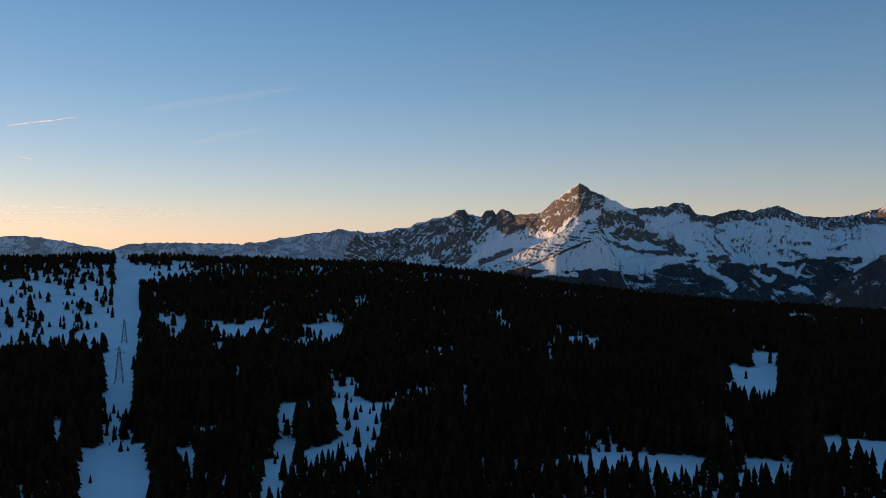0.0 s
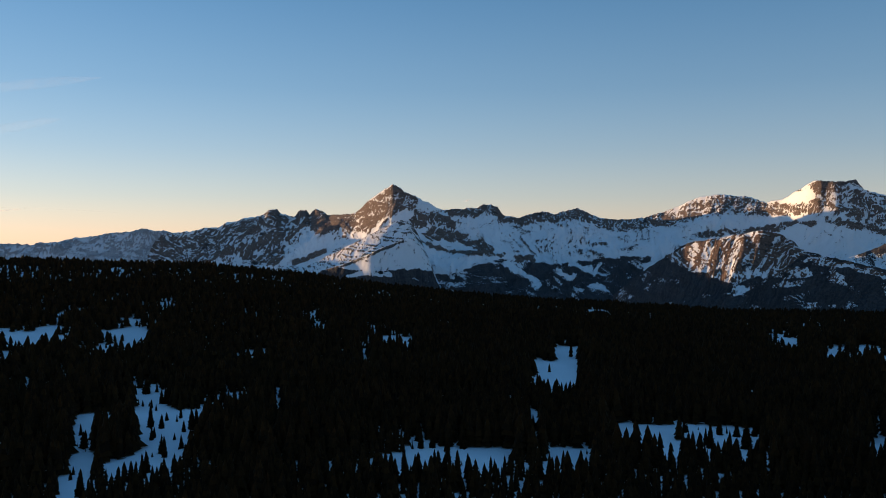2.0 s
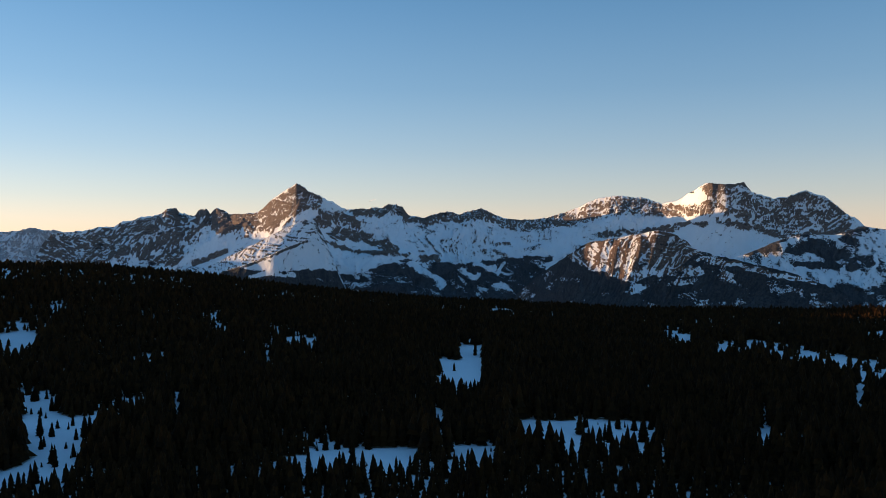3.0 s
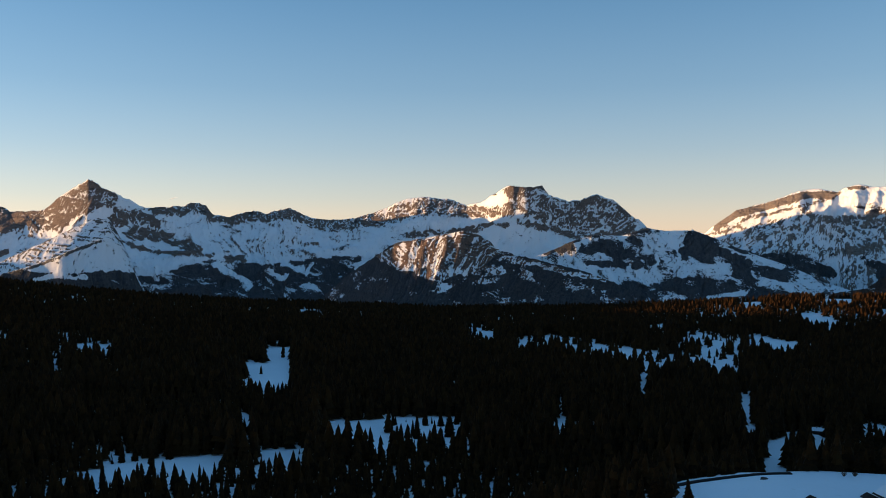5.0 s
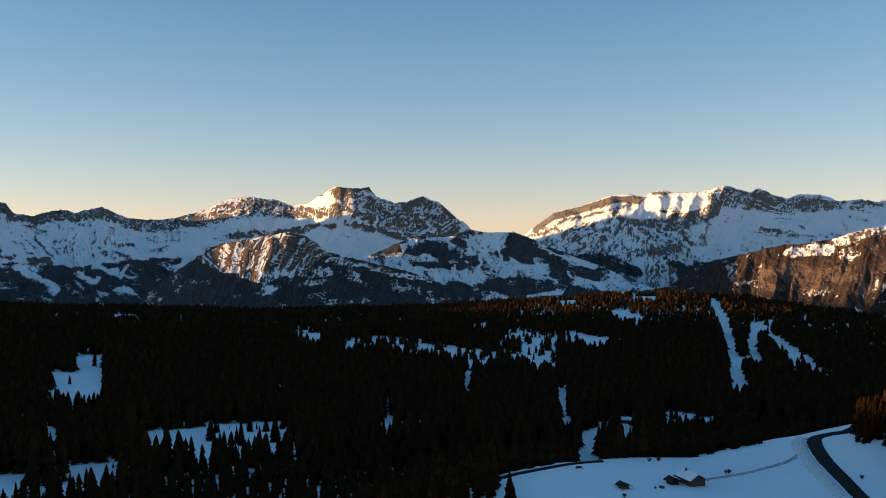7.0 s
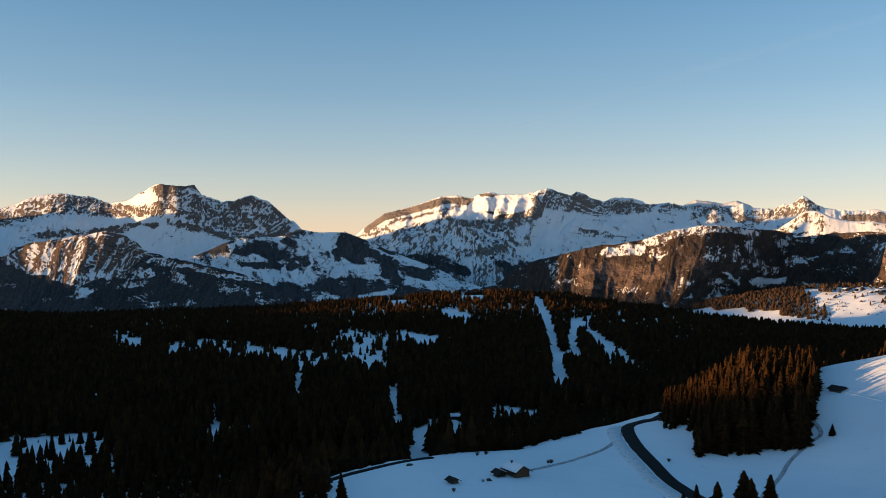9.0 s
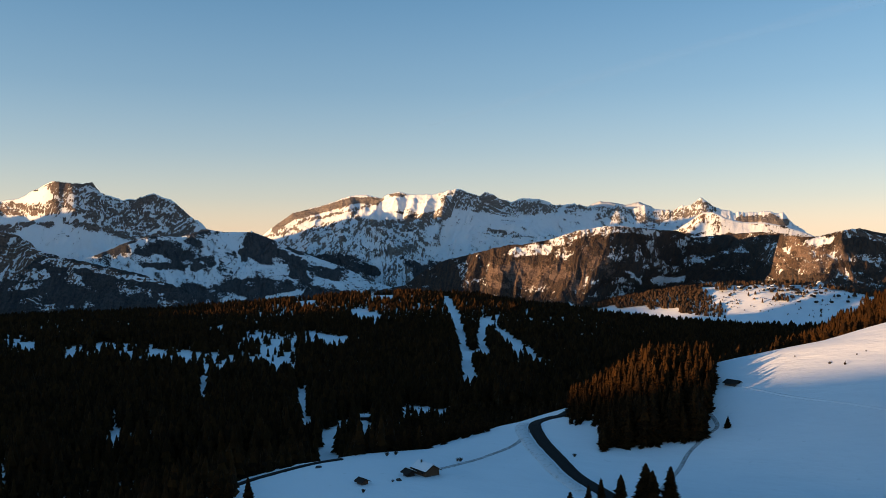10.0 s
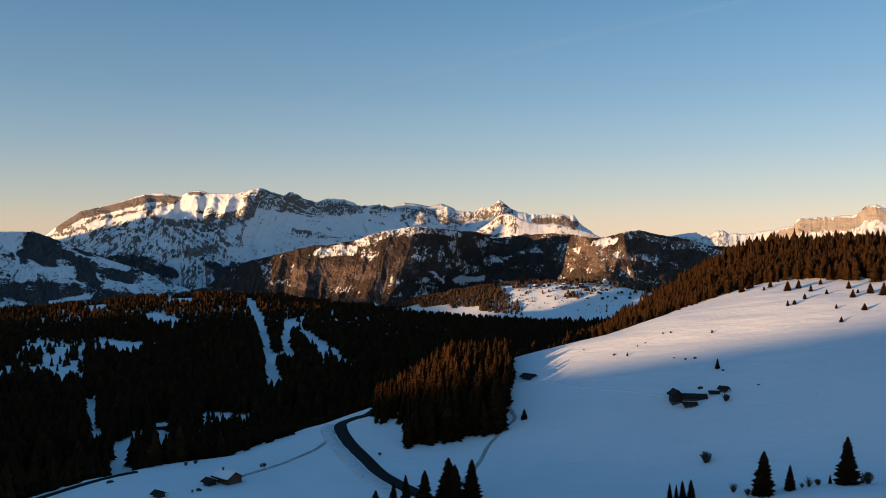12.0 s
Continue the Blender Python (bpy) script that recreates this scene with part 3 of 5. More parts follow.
mountain("long_range", "long sunlit snowy range with banded cliffs", [
    (46, -1.2, 4850), (49.2, 0.65, 4784), (50.1, 1.41, 4758), (51.2, 2.17, 4724), (52.2, 2.44, 4686), (53.3, 2.72, 4638), (54.5, 3.18, 4590), (55.2, 3.37, 4558), (56.1, 3.45, 4522), (56.9, 3.26, 4488), (57.1, 3.19, 4480), (57.5, 3.42, 4461), (58.3, 3.65, 4429), (59.1, 3.46, 4397), (60.6, 3.49, 4332), (61.2, 3.64, 4308)]
    + [(62.3, 3.87, 4292), (62.9, 3.64, 4319), (63.7, 3.40, 4356), (64.3, 3.63, 4383), (65.1, 3.28, 4423), (65.9, 2.93, 4457), (66.7, 3.19, 4494), (67.8, 3.15, 4544), (68.5, 2.91, 4569), (69.0, 2.61, 4584), (70.1, 2.82, 4619), (71.2, 2.59, 4654), (72.6, 2.57, 4698), (73.0, 2.75, 4708), (73.7, 2.48, 4726)]
    + [(74.3, 2.48, 4740), (74.8, 2.69, 4753), (75.1, 2.39, 4762), (76.0, 2.42, 4785), (76.5, 2.30, 4778), (77.2, 2.66, 4755), (77.7, 2.58, 4738), (78.3, 3.18, 4720), (78.8, 2.81, 4741), (79.3, 2.41, 4765), (80.3, 2.11, 4794), (81.6, 2.12, 4808), (82.5, 2.18, 4818), (83.3, 2.06, 4826), (83.8, 1.49, 4831), (84.4, 1.04, 4838), (84.9, 0.65, 4840), (87, -0.3, 4850), (90, -1.5, 4850)],
    (46, 3500, 56, 3500, 64, 3650, 80, 4000), -330, BANDED, range_cover,
    spurs=((57.0, 1.0, 56.3, 0.72, 26, 0.55), (58.3, 1.0, 57.4, 0.70, 34, 0.7), (59.4, 1.0, 58.5, 0.7, 30, 0.55), (60.4, 1.0, 59.5, 0.68, 36, 0.7), (61.6, 1.0, 60.9, 0.66, 34, 0.6), (55.3, 1.0, 54.4, 0.75, 16, 0.5), (56.6, 0.85, 60, 0.3, 40, 1.6)), skew=(46, -0.25, 56, -0.1, 60, 0.3, 64, 0.3, 72, -0.2, 90, -0.2),
    seed=37, rows=155, jag=(46, 0.025, 60, 0.03, 63, 0.085, 90, 0.085), strata=(13, -0.12, 0.5))
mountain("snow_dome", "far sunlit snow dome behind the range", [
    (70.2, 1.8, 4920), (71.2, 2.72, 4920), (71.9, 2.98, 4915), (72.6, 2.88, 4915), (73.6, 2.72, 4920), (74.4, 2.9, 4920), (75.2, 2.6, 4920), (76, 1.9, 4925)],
    (0, 4800), -100, HAZED, plain_cover(0.0, 0), rough=0.3, seed=47, rows=30, jag=(0, 0.02))
mountain("sunlit_spur", "fluted snowy spur of the pyramid peak in low sun", [
    (1.0, -2.0, 3520), (1.6, -1.45, 3520), (2.4, -1.42, 3520), (3.4, -1.5, 3510), (4.3, -1.05, 3500), (5.4, -0.5, 3480), (6.6, 0.1, 3450), (7.8, 0.75, 3420), (8.8, 1.25, 3405), (9.7, 1.65, 3400), (10.4, 1.6, 3420), (11.0, 0.5, 3450), (11.6, -0.9, 3500), (12.3, -2.6, 3500)],
    (2, 3420, 4, 3320, 5, 3200, 7, 3050, 9, 3000, 10.5, 3000, 12, 3100, 14, 3200), -150, COLD, lambda a, e, d: (
        0.26 + 0.1 * smooth(0.5, 0.2, d), 0 * a),
    skew=(2, 0.22, 12, 0.22), rough=0.35, seed=31, rows=130, jag=(0, 0.04), shape=0.1)
mountain("shaded_shoulder", "shaded snow shoulder with a dark rock edge", [
    (3.0, -3.2, 2460), (4.4, -1.76, 2438), (5.7, -1.40, 2412), (7.1, -0.88, 2378), (8.6, -0.20, 2347), (9.9, 0.33, 2326), (10.4, 0.44, 2322), (11.1, -0.13, 2316), (11.6, -1.12, 2311), (12.2, -2.57, 2307), (13, -4, 2300)],
    (3, 2220, 13, 2170), -330, COLD, lambda a, e, d: (
        0.10 + 0.60 * smooth(0.26, 0.14, d) * smooth(10.4, 9.9, a), lay(0.95 * smooth(-1.6, -1.8, e), a, e, 0.1, 0.15, (6.0, -2.22), (7.5, -1.86), (9.0, -2.17))),
    rough=0.5, seed=35, rows=100, jag=(0, 0.04), shape=0.1, strata=(12, 0, 0.2))
mountain("cliff_range", "far pale cliffs and snowy peaks at the horizon", [
    (86, -0.5, 4880), (88.3, 0.46, 4874), (89.7, 0.68, 4870), (90.5, 0.79, 4868), (91.2, 0.93, 4866), (91.7, 0.60, 4865), (92.3, 0.89, 4863), (92.7, 1.07, 4862), (93.3, 0.74, 4861), (94.3, 0.74, 4858), (95.3, 0.91, 4855), (97.0, 1.22, 4851), (97.4, 1.75, 4850), (98.6, 1.77, 4847), (100.2, 1.88, 4844), (100.8, 2.01, 4843), (101.1, 2.42, 4842), (101.7, 2.57, 4841), (102.2, 2.26, 4840), (103.2, 2.03, 4838), (107, 2.2, 4830)],
    (0, 4200), -250, mountain_material("pale cliffs", (0.48, 0.39, 0.33), (0.62, 0.53, 0.46), *BROWN_WOOD), lambda a, e, d: (0.30 + 0.75 * smooth(0.08, 0.2, d) * smooth(1.0, 0.7, d) * smooth(95, 97, a), 0 * a), seed=51, rows=60, step=0.07, strata=(14, 0.05, 0.9))
mountain("snow_pyramid", "smooth sunlit snow hill below the range", [
    (74.5, -0.6, 4300), (76.0, 0.84, 4292), (76.9, 1.09, 4262), (77.6, 1.56, 4221), (78.4, 2.13, 4172), (79.1, 2.19, 4150), (79.9, 1.79, 4151), (80.9, 1.53, 4152), (82.2, 1.48, 4153), (83.2, 1.29, 4154), (84.4, 0.93, 4156), (88, -0.8, 4160)],
    (0, 3500), -330, WARM, lambda a, e, d: (
        lay(0.10 + 0 * a, a, e, 0.25, 0.38, (77.6, 1.27), (78.4, 1.63), (79.3, 1.19)),
        lay(0.9 * smooth(0.95, 0.75, e + 0.02 * (a - 79)), a, e, 0.1, 0.15, (77.2, 0.51), (79.9, 0.43))), rough=0.5, seed=58, rows=90, jag=(0, 0.02), strata=(12, 0, 0.2))


def ridge_cover(a, e, d):
    rock = 0.40 + 0 * a
    wood = 0.90 + 0 * a
    for r, w, half, line in ((0.20, 0.0, 0.35, ((66.2, -0.42), (68.4, -0.26))), (0.35, 0.12, 0.27, ((68.6, 0.19), (70.4, 0.75), (72.3, 1.12), (74.1, 1.11), (75.5, 0.77))), (0.55, 0.50, 0.54, ((73.7, -0.48), (75.1, -0.99), (76.3, -1.72))),
                             (0.10, 0.0, 0.19, ((75.4, -2.24), (77.2, -2.15))), (0.70, 0.35, 1.00, ((83.2, -0.73), (86.0, -0.99))), (1.2, 0.50, 0.92, ((65.2, -2.10), (68.2, -1.63), (70.1, -2.07))),
                             (1.1, 0.55, 0.62, ((71.2, -0.75), (72.3, -1.68))), (0.05, 0.0, 0.19, ((84.9, 0.28), (86.0, 0.31))), (0.10, 0.05, 0.15, ((73.5, -1.67), (74.6, -2.40))),
                             (0.55, 0.15, 0.15, ((86.7, 0.39), (87.4, 0.76), (89.4, 0.38))), (0.65, 0.4, 0.23, ((89.9, 0.16), (91.2, 0.01), (92.3, -0.35)))):
        rock, wood = lay(rock, a, e, r, half, *line), lay(wood, a, e, w, half, *line)
    return rock, wood


mountain("wooded_ridge", "brown wooded ridge with patches of snow", [
    (56, -3.2, 3100), (58.7, -2.69, 3022), (60.2, -1.57, 2978), (61.4, -1.00, 2946), (62.9, -0.65, 2902), (64.8, -0.19, 2887), (65.8, 0.08, 2881), (66.7, 0.04, 2877), (68.6, 0.42, 2872), (70.4, 1.02, 2867), (72.3, 1.31, 2862), (73.7, 1.30, 2881), (75.1, 1.11, 2935), (76.9, 0.95, 3201), (77.9, 0.54, 3476), (80.3, 0.75, 3726), (81.9, 0.88, 3468)]
    + [(83.2, 0.70, 3226), (84.1, 0.59, 3084), (84.8, 0.54, 3106), (85.7, 0.69, 3137), (86.5, 0.91, 3162), (87.6, 1.06, 3199), (88.7, 0.79, 3271), (89.7, 0.61, 3345), (90.8, 0.45, 3417), (92.2, 0.01, 3512), (94.3, -0.06, 3618), (97.0, -0.20, 3683), (100, -0.5, 4000), (106, -0.6, 4000)],
    (58, 2850, 62, 2720, 73, 2690, 75, 2740, 76.5, 2850, 78, 3050, 80.5, 3150, 82.5, 2880, 84.5, 2780, 90, 2850), -330, WARM, ridge_cover, spurs=((63.6, 0.85, 62.2, 0.3, 26, 0.8), (66.2, 0.9, 64.6, 0.3, 34, 0.9), (68.6, 0.72, 67.0, 0.25, 38, 0.9), (70.8, 0.95, 69.0, 0.3, 36, 0.9), (73.4, 0.9, 71.6, 0.3, 34, 0.9), (78.5, 0.9, 76.8, 0.3, 30, 0.9), (87, 0.9, 84.8, 0.1, 90, 2.4)),
    skew=(60, 0, 66, 0.1, 73, 0.25, 78, 0.3, 81, 0.05, 90, 0), seed=63, rows=105, step=0.065, shape=0.2, rough=1.4, jag=(0, 0.04))


def hill_cover(a, e, d):
    line = np.interp(a, (35.2, 38.2, 40.5, 42.8, 46.3, 48.2, 49.7, 52.0, 55.7), (-1.33, -1.49, -2.26, -2.73, -2.49, -2.18, -2.18, -2.47, -3.19))
    wood = np.maximum(0.36 + 0 * a, 0.97 * smooth(line + 0.1, line - 0.12, e))
    for share, half, spots in ((0.90, 0.12, ((39.0, -0.65), (40.5, 0.12), (42.0, 0.54), (45.7, 0.96))), (0.95, 0.42, ((41.6, -0.19), (43.3, -0.23))), (0.90, 0.19, ((42.0, -1.19), (44.3, -1.50))), (0.85, 0.69, ((44.6, -0.19), (45.3, -1.04))),
                               (0.98, 0.77, ((48.6, 0.12), (50.1, -0.80), (52.0, -1.79))), (0.9, 0.46, ((46.3, -0.77), (47.8, -0.77))), (0.98, 0.77, ((49.2, -0.19), (51.4, -1.03))), (0.97, 0.46, ((51.1, -1.71), (54.5, -2.11))),
                               (0.0, 0.38, ((46.3, 0.42), (47.6, 0.42))), (0.05, 0.10, ((46.3, -0.11), (46.1, -1.73))), (0.05, 0.10, ((47.7, -0.11), (47.4, -1.96))), (0.02, 0.35, ((40.1, -1.34), (41.7, -1.73), (43.2, -2.11))),
                               (0.0, 0.35, ((49.5, -1.63), (50.7, -1.64))), (0.05, 0.10, ((52.0, -1.87), (53.7, -2.49), (54.9, -2.68))), (0.05, 0.15, ((49.7, -3.38), (51.8, -3.05))), (0.05, 0.10, ((50.3, -0.11), (52.0, -0.87), (53.5, -1.33))),
                               (0.1, 0.12, ((44.0, 0.65), (44.3, -0.19))), (0.15, 0.31, ((45.1, -2.04), (46.3, -2.19)))):
        wood = lay(wood, a, e, share, half, *spots)
    return 0.16 + 0 * a, wood


mountain("foothill", "snowy foothill with dark woods and pastures", [
    (34, -3.5, 3050), (35.2, -2.47, 3064), (36.7, -1.49, 3083), (38.2, -0.88, 3103), (39.7, -0.27, 3122), (40.9, 0.27, 3136), (42.0, 0.58, 3151), (44.0, 0.58, 3175), (45.7, 1.04, 3197), (46.8, 0.88, 3213), (48.4, 1.00, 3235), (48.4, 0.87, 3235), (49.4, 0.57, 3249), (50.7, 0.00, 3267), (52.2, -0.61, 3289), (54.5, -1.42, 3321), (56.8, -2.50, 3354), (60, -3.5, 3400)],
    (34, 2680, 60, 2850), -330, COLD, hill_cover, seed=77, rows=110, shape=0.15, rough=0.8, jag=(0, 0.03), strata=(12, 0, 0.2))


def cliff_cover(a, e, d):
    rock = 0.40 + 0.28 * smooth(0.22, 0.08, d)
    rock = lay(rock, a, e, 0.66, 1.00, (33.2, -0.50), (34.5, -0.72))
    for line in (((28.9, 0.03), (28.6, -1.11)), ((29.7, 0.18), (29.2, -1.56)), ((30.7, 0.18), (30.2, -1.94)), ((31.5, 0.33), (30.9, -2.16)), ((32.3, 0.40), (32.0, -1.62)), ((33.0, 0.47), (32.7, -1.54))):
        rock = lay(rock, a, e, 0.90, 0.15, *line)
    line = np.interp(a, (23.5, 27.3, 28.4, 30.7, 32.1, 34.7, 35.4, 36.1, 38.2, 44.7), (-0.74, -0.89, -1.42, -2.31, -2.37, -1.46, -0.86, -0.27, -0.70, -2.33))
    wood = 0.97 * smooth(line + 0.08, line - 0.14, e)
    wood = lay(wood, a, e, 0.95, 0.12, (27.3, -0.74), (28.4, -0.13), (29.2, 0.18))
    for share, half, spots in ((0.0, 0.35, ((33.6, -1.91), (35.9, -1.74))), (0.0, 0.15, ((36.1, -0.93), (38.2, -1.28), (40.5, -1.98), (43.1, -2.36))), (0.25, 0.23, ((31.7, -3.05), (32.9, -2.59), (35.7, -2.41))), (0.2, 0.12, ((37.5, -1.73), (37.8, -2.16))), (0.2, 0.12, ((27.7, -0.73), (28.2, -0.51)))):
        wood = lay(wood, a, e, share, half, *spots)
    return rock, wood


mountain("cliff_foothill", "steep foothill with snow gullies and red sunlit rock", [
    (24, -3.4, 3000), (25.0, -2.57, 2976), (25.8, -1.88, 2958), (26.9, -1.19, 2931), (27.7, -0.66, 2914), (28.4, -0.09, 2896), (29.2, 0.18, 2879), (31.0, 0.48, 2824), (32.8, 0.81, 2762), (33.4, 0.92, 2743), (34.1, 0.69, 2752), (34.6, 0.54, 2762), (35.2, 0.17, 2773), (35.6, -0.27, 2781), (36.8, -0.71, 2789), (38.2, -0.99, 2799), (39.5, -1.34, 2809), (41.5, -1.82, 2824), (43.5, -2.53, 2838), (45, -3.4, 2850)],
    (24, 2700, 30, 2540, 33.5, 2520, 35.5, 2660, 45, 2700), -330, GULLIED, cliff_cover,
    spurs=((31, 0.95, 29.9, 0.4, 14, 0.6), (32.3, 0.95, 31.2, 0.4, 16, 0.6), (35.2, 0.95, 34.9, 0.3, 20, 0.8)), skew=(24, 0.2, 36, 0.1), seed=83, rows=120, shape=0.0, rough=0.5, jag=(0, 0.06), strata=(11, 0.05, 0.4))

# ---- the woods ----
def spruce_arrays(rng, tiers, spokes, height=1.0, width=0.2, power=0.7):
    """Corners and triangles of a conifer crown one metre high: drooping, ragged tiers."""
    vs, fs = [], []
    for k in range(tiers):
        f = k / tiers
        z0 = height * (0.06 + 0.94 * f * 0.93)
        z1 = height * min(1.0, 0.06 + 0.94 * (f + 1.9 / tiers))
        rad = width * (1 - f) ** power * rng.uniform(0.85, 1.15) + 0.012
        base = len(vs)
        vs.append((rng.uniform(-0.01, 0.01), rng.uniform(-0.01, 0.01), z1))
        off = rng.uniform(0, 6.28)
        for j in range(spokes):
            a = off + 6.2832 * (j + rng.uniform(-0.25, 0.25)) / spokes
            q = rad * (rng.uniform(0.8, 1.15) if j % 2 else rng.uniform(0.55, 0.85))
            vs.append((q * math.cos(a), q * math.sin(a), z0 + rng.uniform(-0.025, 0.02) + (0.03 if j % 2 == 0 else 0)))
        for j in range(spokes):
            fs.append((base, base + 1 + j, base + 1 + (j + 1) % spokes))
    return np.array(vs), np.array(fs)


def branch_arrays(rng, tiers, spokes, width):
    """Single drooping boughs of a conifer, each a bent spray with hanging twigs."""
    vs, fs = [], []
    for k in range(tiers):
        f = k / tiers
        z = 0.05 + 0.92 * f
        reach = width * (1 - f) ** 0.66 * rng.uniform(0.82, 1.12) + 0.008
        n = max(4, int(spokes * (1 - 0.55 * f)))
        off = rng.uniform(0, 6.28)
        for j in range(n):
            a = off + 6.2832 * (j + rng.uniform(-0.35, 0.35)) / n
            q = reach * (rng.uniform(0.8, 1.15) if rng.random() > 0.12 else rng.uniform(0.5, 0.7))
            c, d = math.cos(a), math.sin(a)
            w = 0.20 * q + 0.006
            sag = rng.uniform(0.15, 0.5) * q
            base = len(vs)
            vs += [(0, 0, z + 0.015), (0.6 * q * c - w * d, 0.6 * q * d + w * c, z - 0.55 * sag), (q * c, q * d, z - sag + 0.12 * q),
                   (0.6 * q * c + w * d, 0.6 * q * d - w * c, z - 0.55 * sag), (0.62 * q * c, 0.62 * q * d, z - 0.7 * sag - 0.22 * q - 0.006)]
            fs += [(base, base + 1, base + 2), (base, base + 2, base + 3), (base, base + 4, base + 2)]
    return np.array(vs), np.array(fs)


CLEARINGS = []


def clearing(az0, az1, r0, r1, thin=0.0):
    """An open place between two bearings and two distances; thin: the share of trees left on it."""
    CLEARINGS.append((az0, az1, r0, r1, thin))


GLADES = []


def glade(half, thin, fore, *line):
    """An open strip through places (bearing, distance), half its width and its reach towards the alp in metres."""
    t = np.linspace(0, len(line) - 1, (9 if fore > half else 60) * (len(line) - 1) + 1)
    GLADES.append((half, thin, fore, np.interp(t, range(len(line)), [p[0] for p in line]), np.interp(t, range(len(line)), [p[1] for p in line])))


# the foot of the village slope
clearing(71, 93, 1900, 2500)
# unseen ground behind the hill, kept treeless to let low sun through
clearing(45, 71, 1950, 2400)
# the line cut, the open slopes and glades, the ski run and the lodge
clearing(-27.8, -21.2, 1198, 1440, 0.3)
clearing(-28.5, -21.4, 931, 1340, 0.16)
clearing(-23.4, -21.5, 1456, 1570, 0.3)
clearing(-20.5, -16.4, 1380, 1540, 0.2)
clearing(-21.4, -20.4, 1331, 1900, 0)
clearing(-21.4, -19.8, 1043, 1411, 0)
clearing(-21.8, -19.9, 833, 1115, 0)
clearing(-22, -20.1, 641, 900, 0.02)
clearing(-22.2, -20.1, 493, 712, 0.2)
clearing(-23.7, -19, 377, 552, 0.02)
clearing(-18.8, -16.9, 947, 1152, 0.3)
clearing(-16.4, -11.2, 965, 1094, 0.15)
clearing(18.5, 21.8, 700, 914, 0.01)
clearing(20, 21.8, 824, 1046, 0.03)
clearing(18.6, 19.2, 494, 625, 0.3)
clearing(8.4, 12, 440, 490, 0.14)
clearing(10.2, 11.7, 470, 527, 0.2)
clearing(12, 17.4, 450, 505, 0.1)
clearing(19.6, 22.5, 442, 516, 0.03)
clearing(23.7, 28.5, 488, 599, 0.02)
clearing(28, 33.4, 500, 612, 0.14)
clearing(8.9, 9.8, 491, 644, 0.4)
clearing(1.2, 1.8, 565, 718, 0.2)
clearing(51.3, 52.7, 1650, 1900, 0)
clearing(56.2, 58.1, 1651, 1900, 0)
clearing(55.6, 56.6, 545, 648)
# the broken glades below the line cut
glade(15, 0.2, 60, (-6.9, 748), (-6.6, 676), (-6.0, 589), (-5.5, 520), (-6.7, 494))
glade(12, 0.22, 70, (-5.0, 628), (-2.5, 639), (-1.5, 697))
glade(7, 0.26, 40, (-10.6, 600), (-10.8, 501), (-11.5, 431))
glade(9, 0.3, 60, (-10.6, 647), (-8.2, 644))
glade(8, 0.3, 60, (-25.2, 579), (-24.4, 631), (-23.1, 689))
glade(8, 0.3, 60, (-17.0, 519), (-15.5, 579))
glade(8, 0.3, 40, (-8.6, 496), (-7.0, 508))
glade(12, 0.25, 110, (-9.0, 1040), (-7.2, 1058))
# the ski run with its branches, the open hilltops and the broken glades of the plateau
glade(9, 0, 9, (61.55, 1850), (61.7, 1606), (62.2, 1402), (62.7, 1132), (63.1, 851), (63.3, 770))
glade(9, 0, 9, (65.5, 1500), (64.4, 1440), (63.9, 1250), (64.0, 960))
glade(15, 0.02, 70, (64.1, 1400), (65.6, 1225), (66.7, 1048), (67.2, 975))
glade(8, 0.34, 110, (68.2, 987), (69.2, 1114), (69.9, 1215))
glade(8, 0.34, 110, (70.3, 1261), (71.4, 1328))
glade(10, 0.1, 130, (55.4, 1549), (56.8, 1455))
glade(14, 0.2, 227, (34.1, 1353), (35.0, 1331))
glade(12, 0.1, 165, (37.4, 1190), (38.4, 1210), (39.5, 1228))
glade(14, 0.2, 257, (40.7, 1206), (41.8, 1183))
glade(14, 0.22, 185, (42.7, 1144), (44.7, 1079), (46.8, 1047))
glade(14, 0.35, 200, (46.2, 1404), (47.3, 1317))
glade(13, 0.2, 180, (48.3, 1299), (51.0, 1243))
glade(11, 0.3, 198, (52.4, 1258), (53.0, 1235))
glade(12, 0.1, 150, (53.8, 1221), (55.2, 1203))
glade(14, 0.3, 212, (48.2, 1119), (48.5, 1146), (49.0, 1112))
glade(14, 0.2, 175, (50.0, 1072), (50.9, 1081))
glade(3, 0.1, 187, (45.7, 881), (45.4, 881))
glade(5, 0, 12, (51.9, 778), (51.7, 690), (51.9, 632), (52.3, 540))
glade(9, 0.15, 60, (40.0, 582), (41.7, 594))
glade(2.5, 0.2, 10, (39.9, 714), (40.0, 601))
glade(6.5, 0, 10, (53.6, 330), (53.5, 440), (53.5, 520), (53.8, 565), (54.9, 606), (56.6, 624))
glade(7, 0.2, 50, (52.9, 905), (53.7, 875))
glade(8, 0.2, 70, (58.9, 676), (61.0, 651))
glade(7, 0.2, 60, (64.1, 677), (64.5, 671))
glade(6, 0.2, 90, (8.6, 1018), (10.1, 1032))
glade(5, 0.1, 80, (10.1, 1032), (10.3, 904))
glade(10, 0.15, 130, (22.5, 1692), (23.4, 1694))


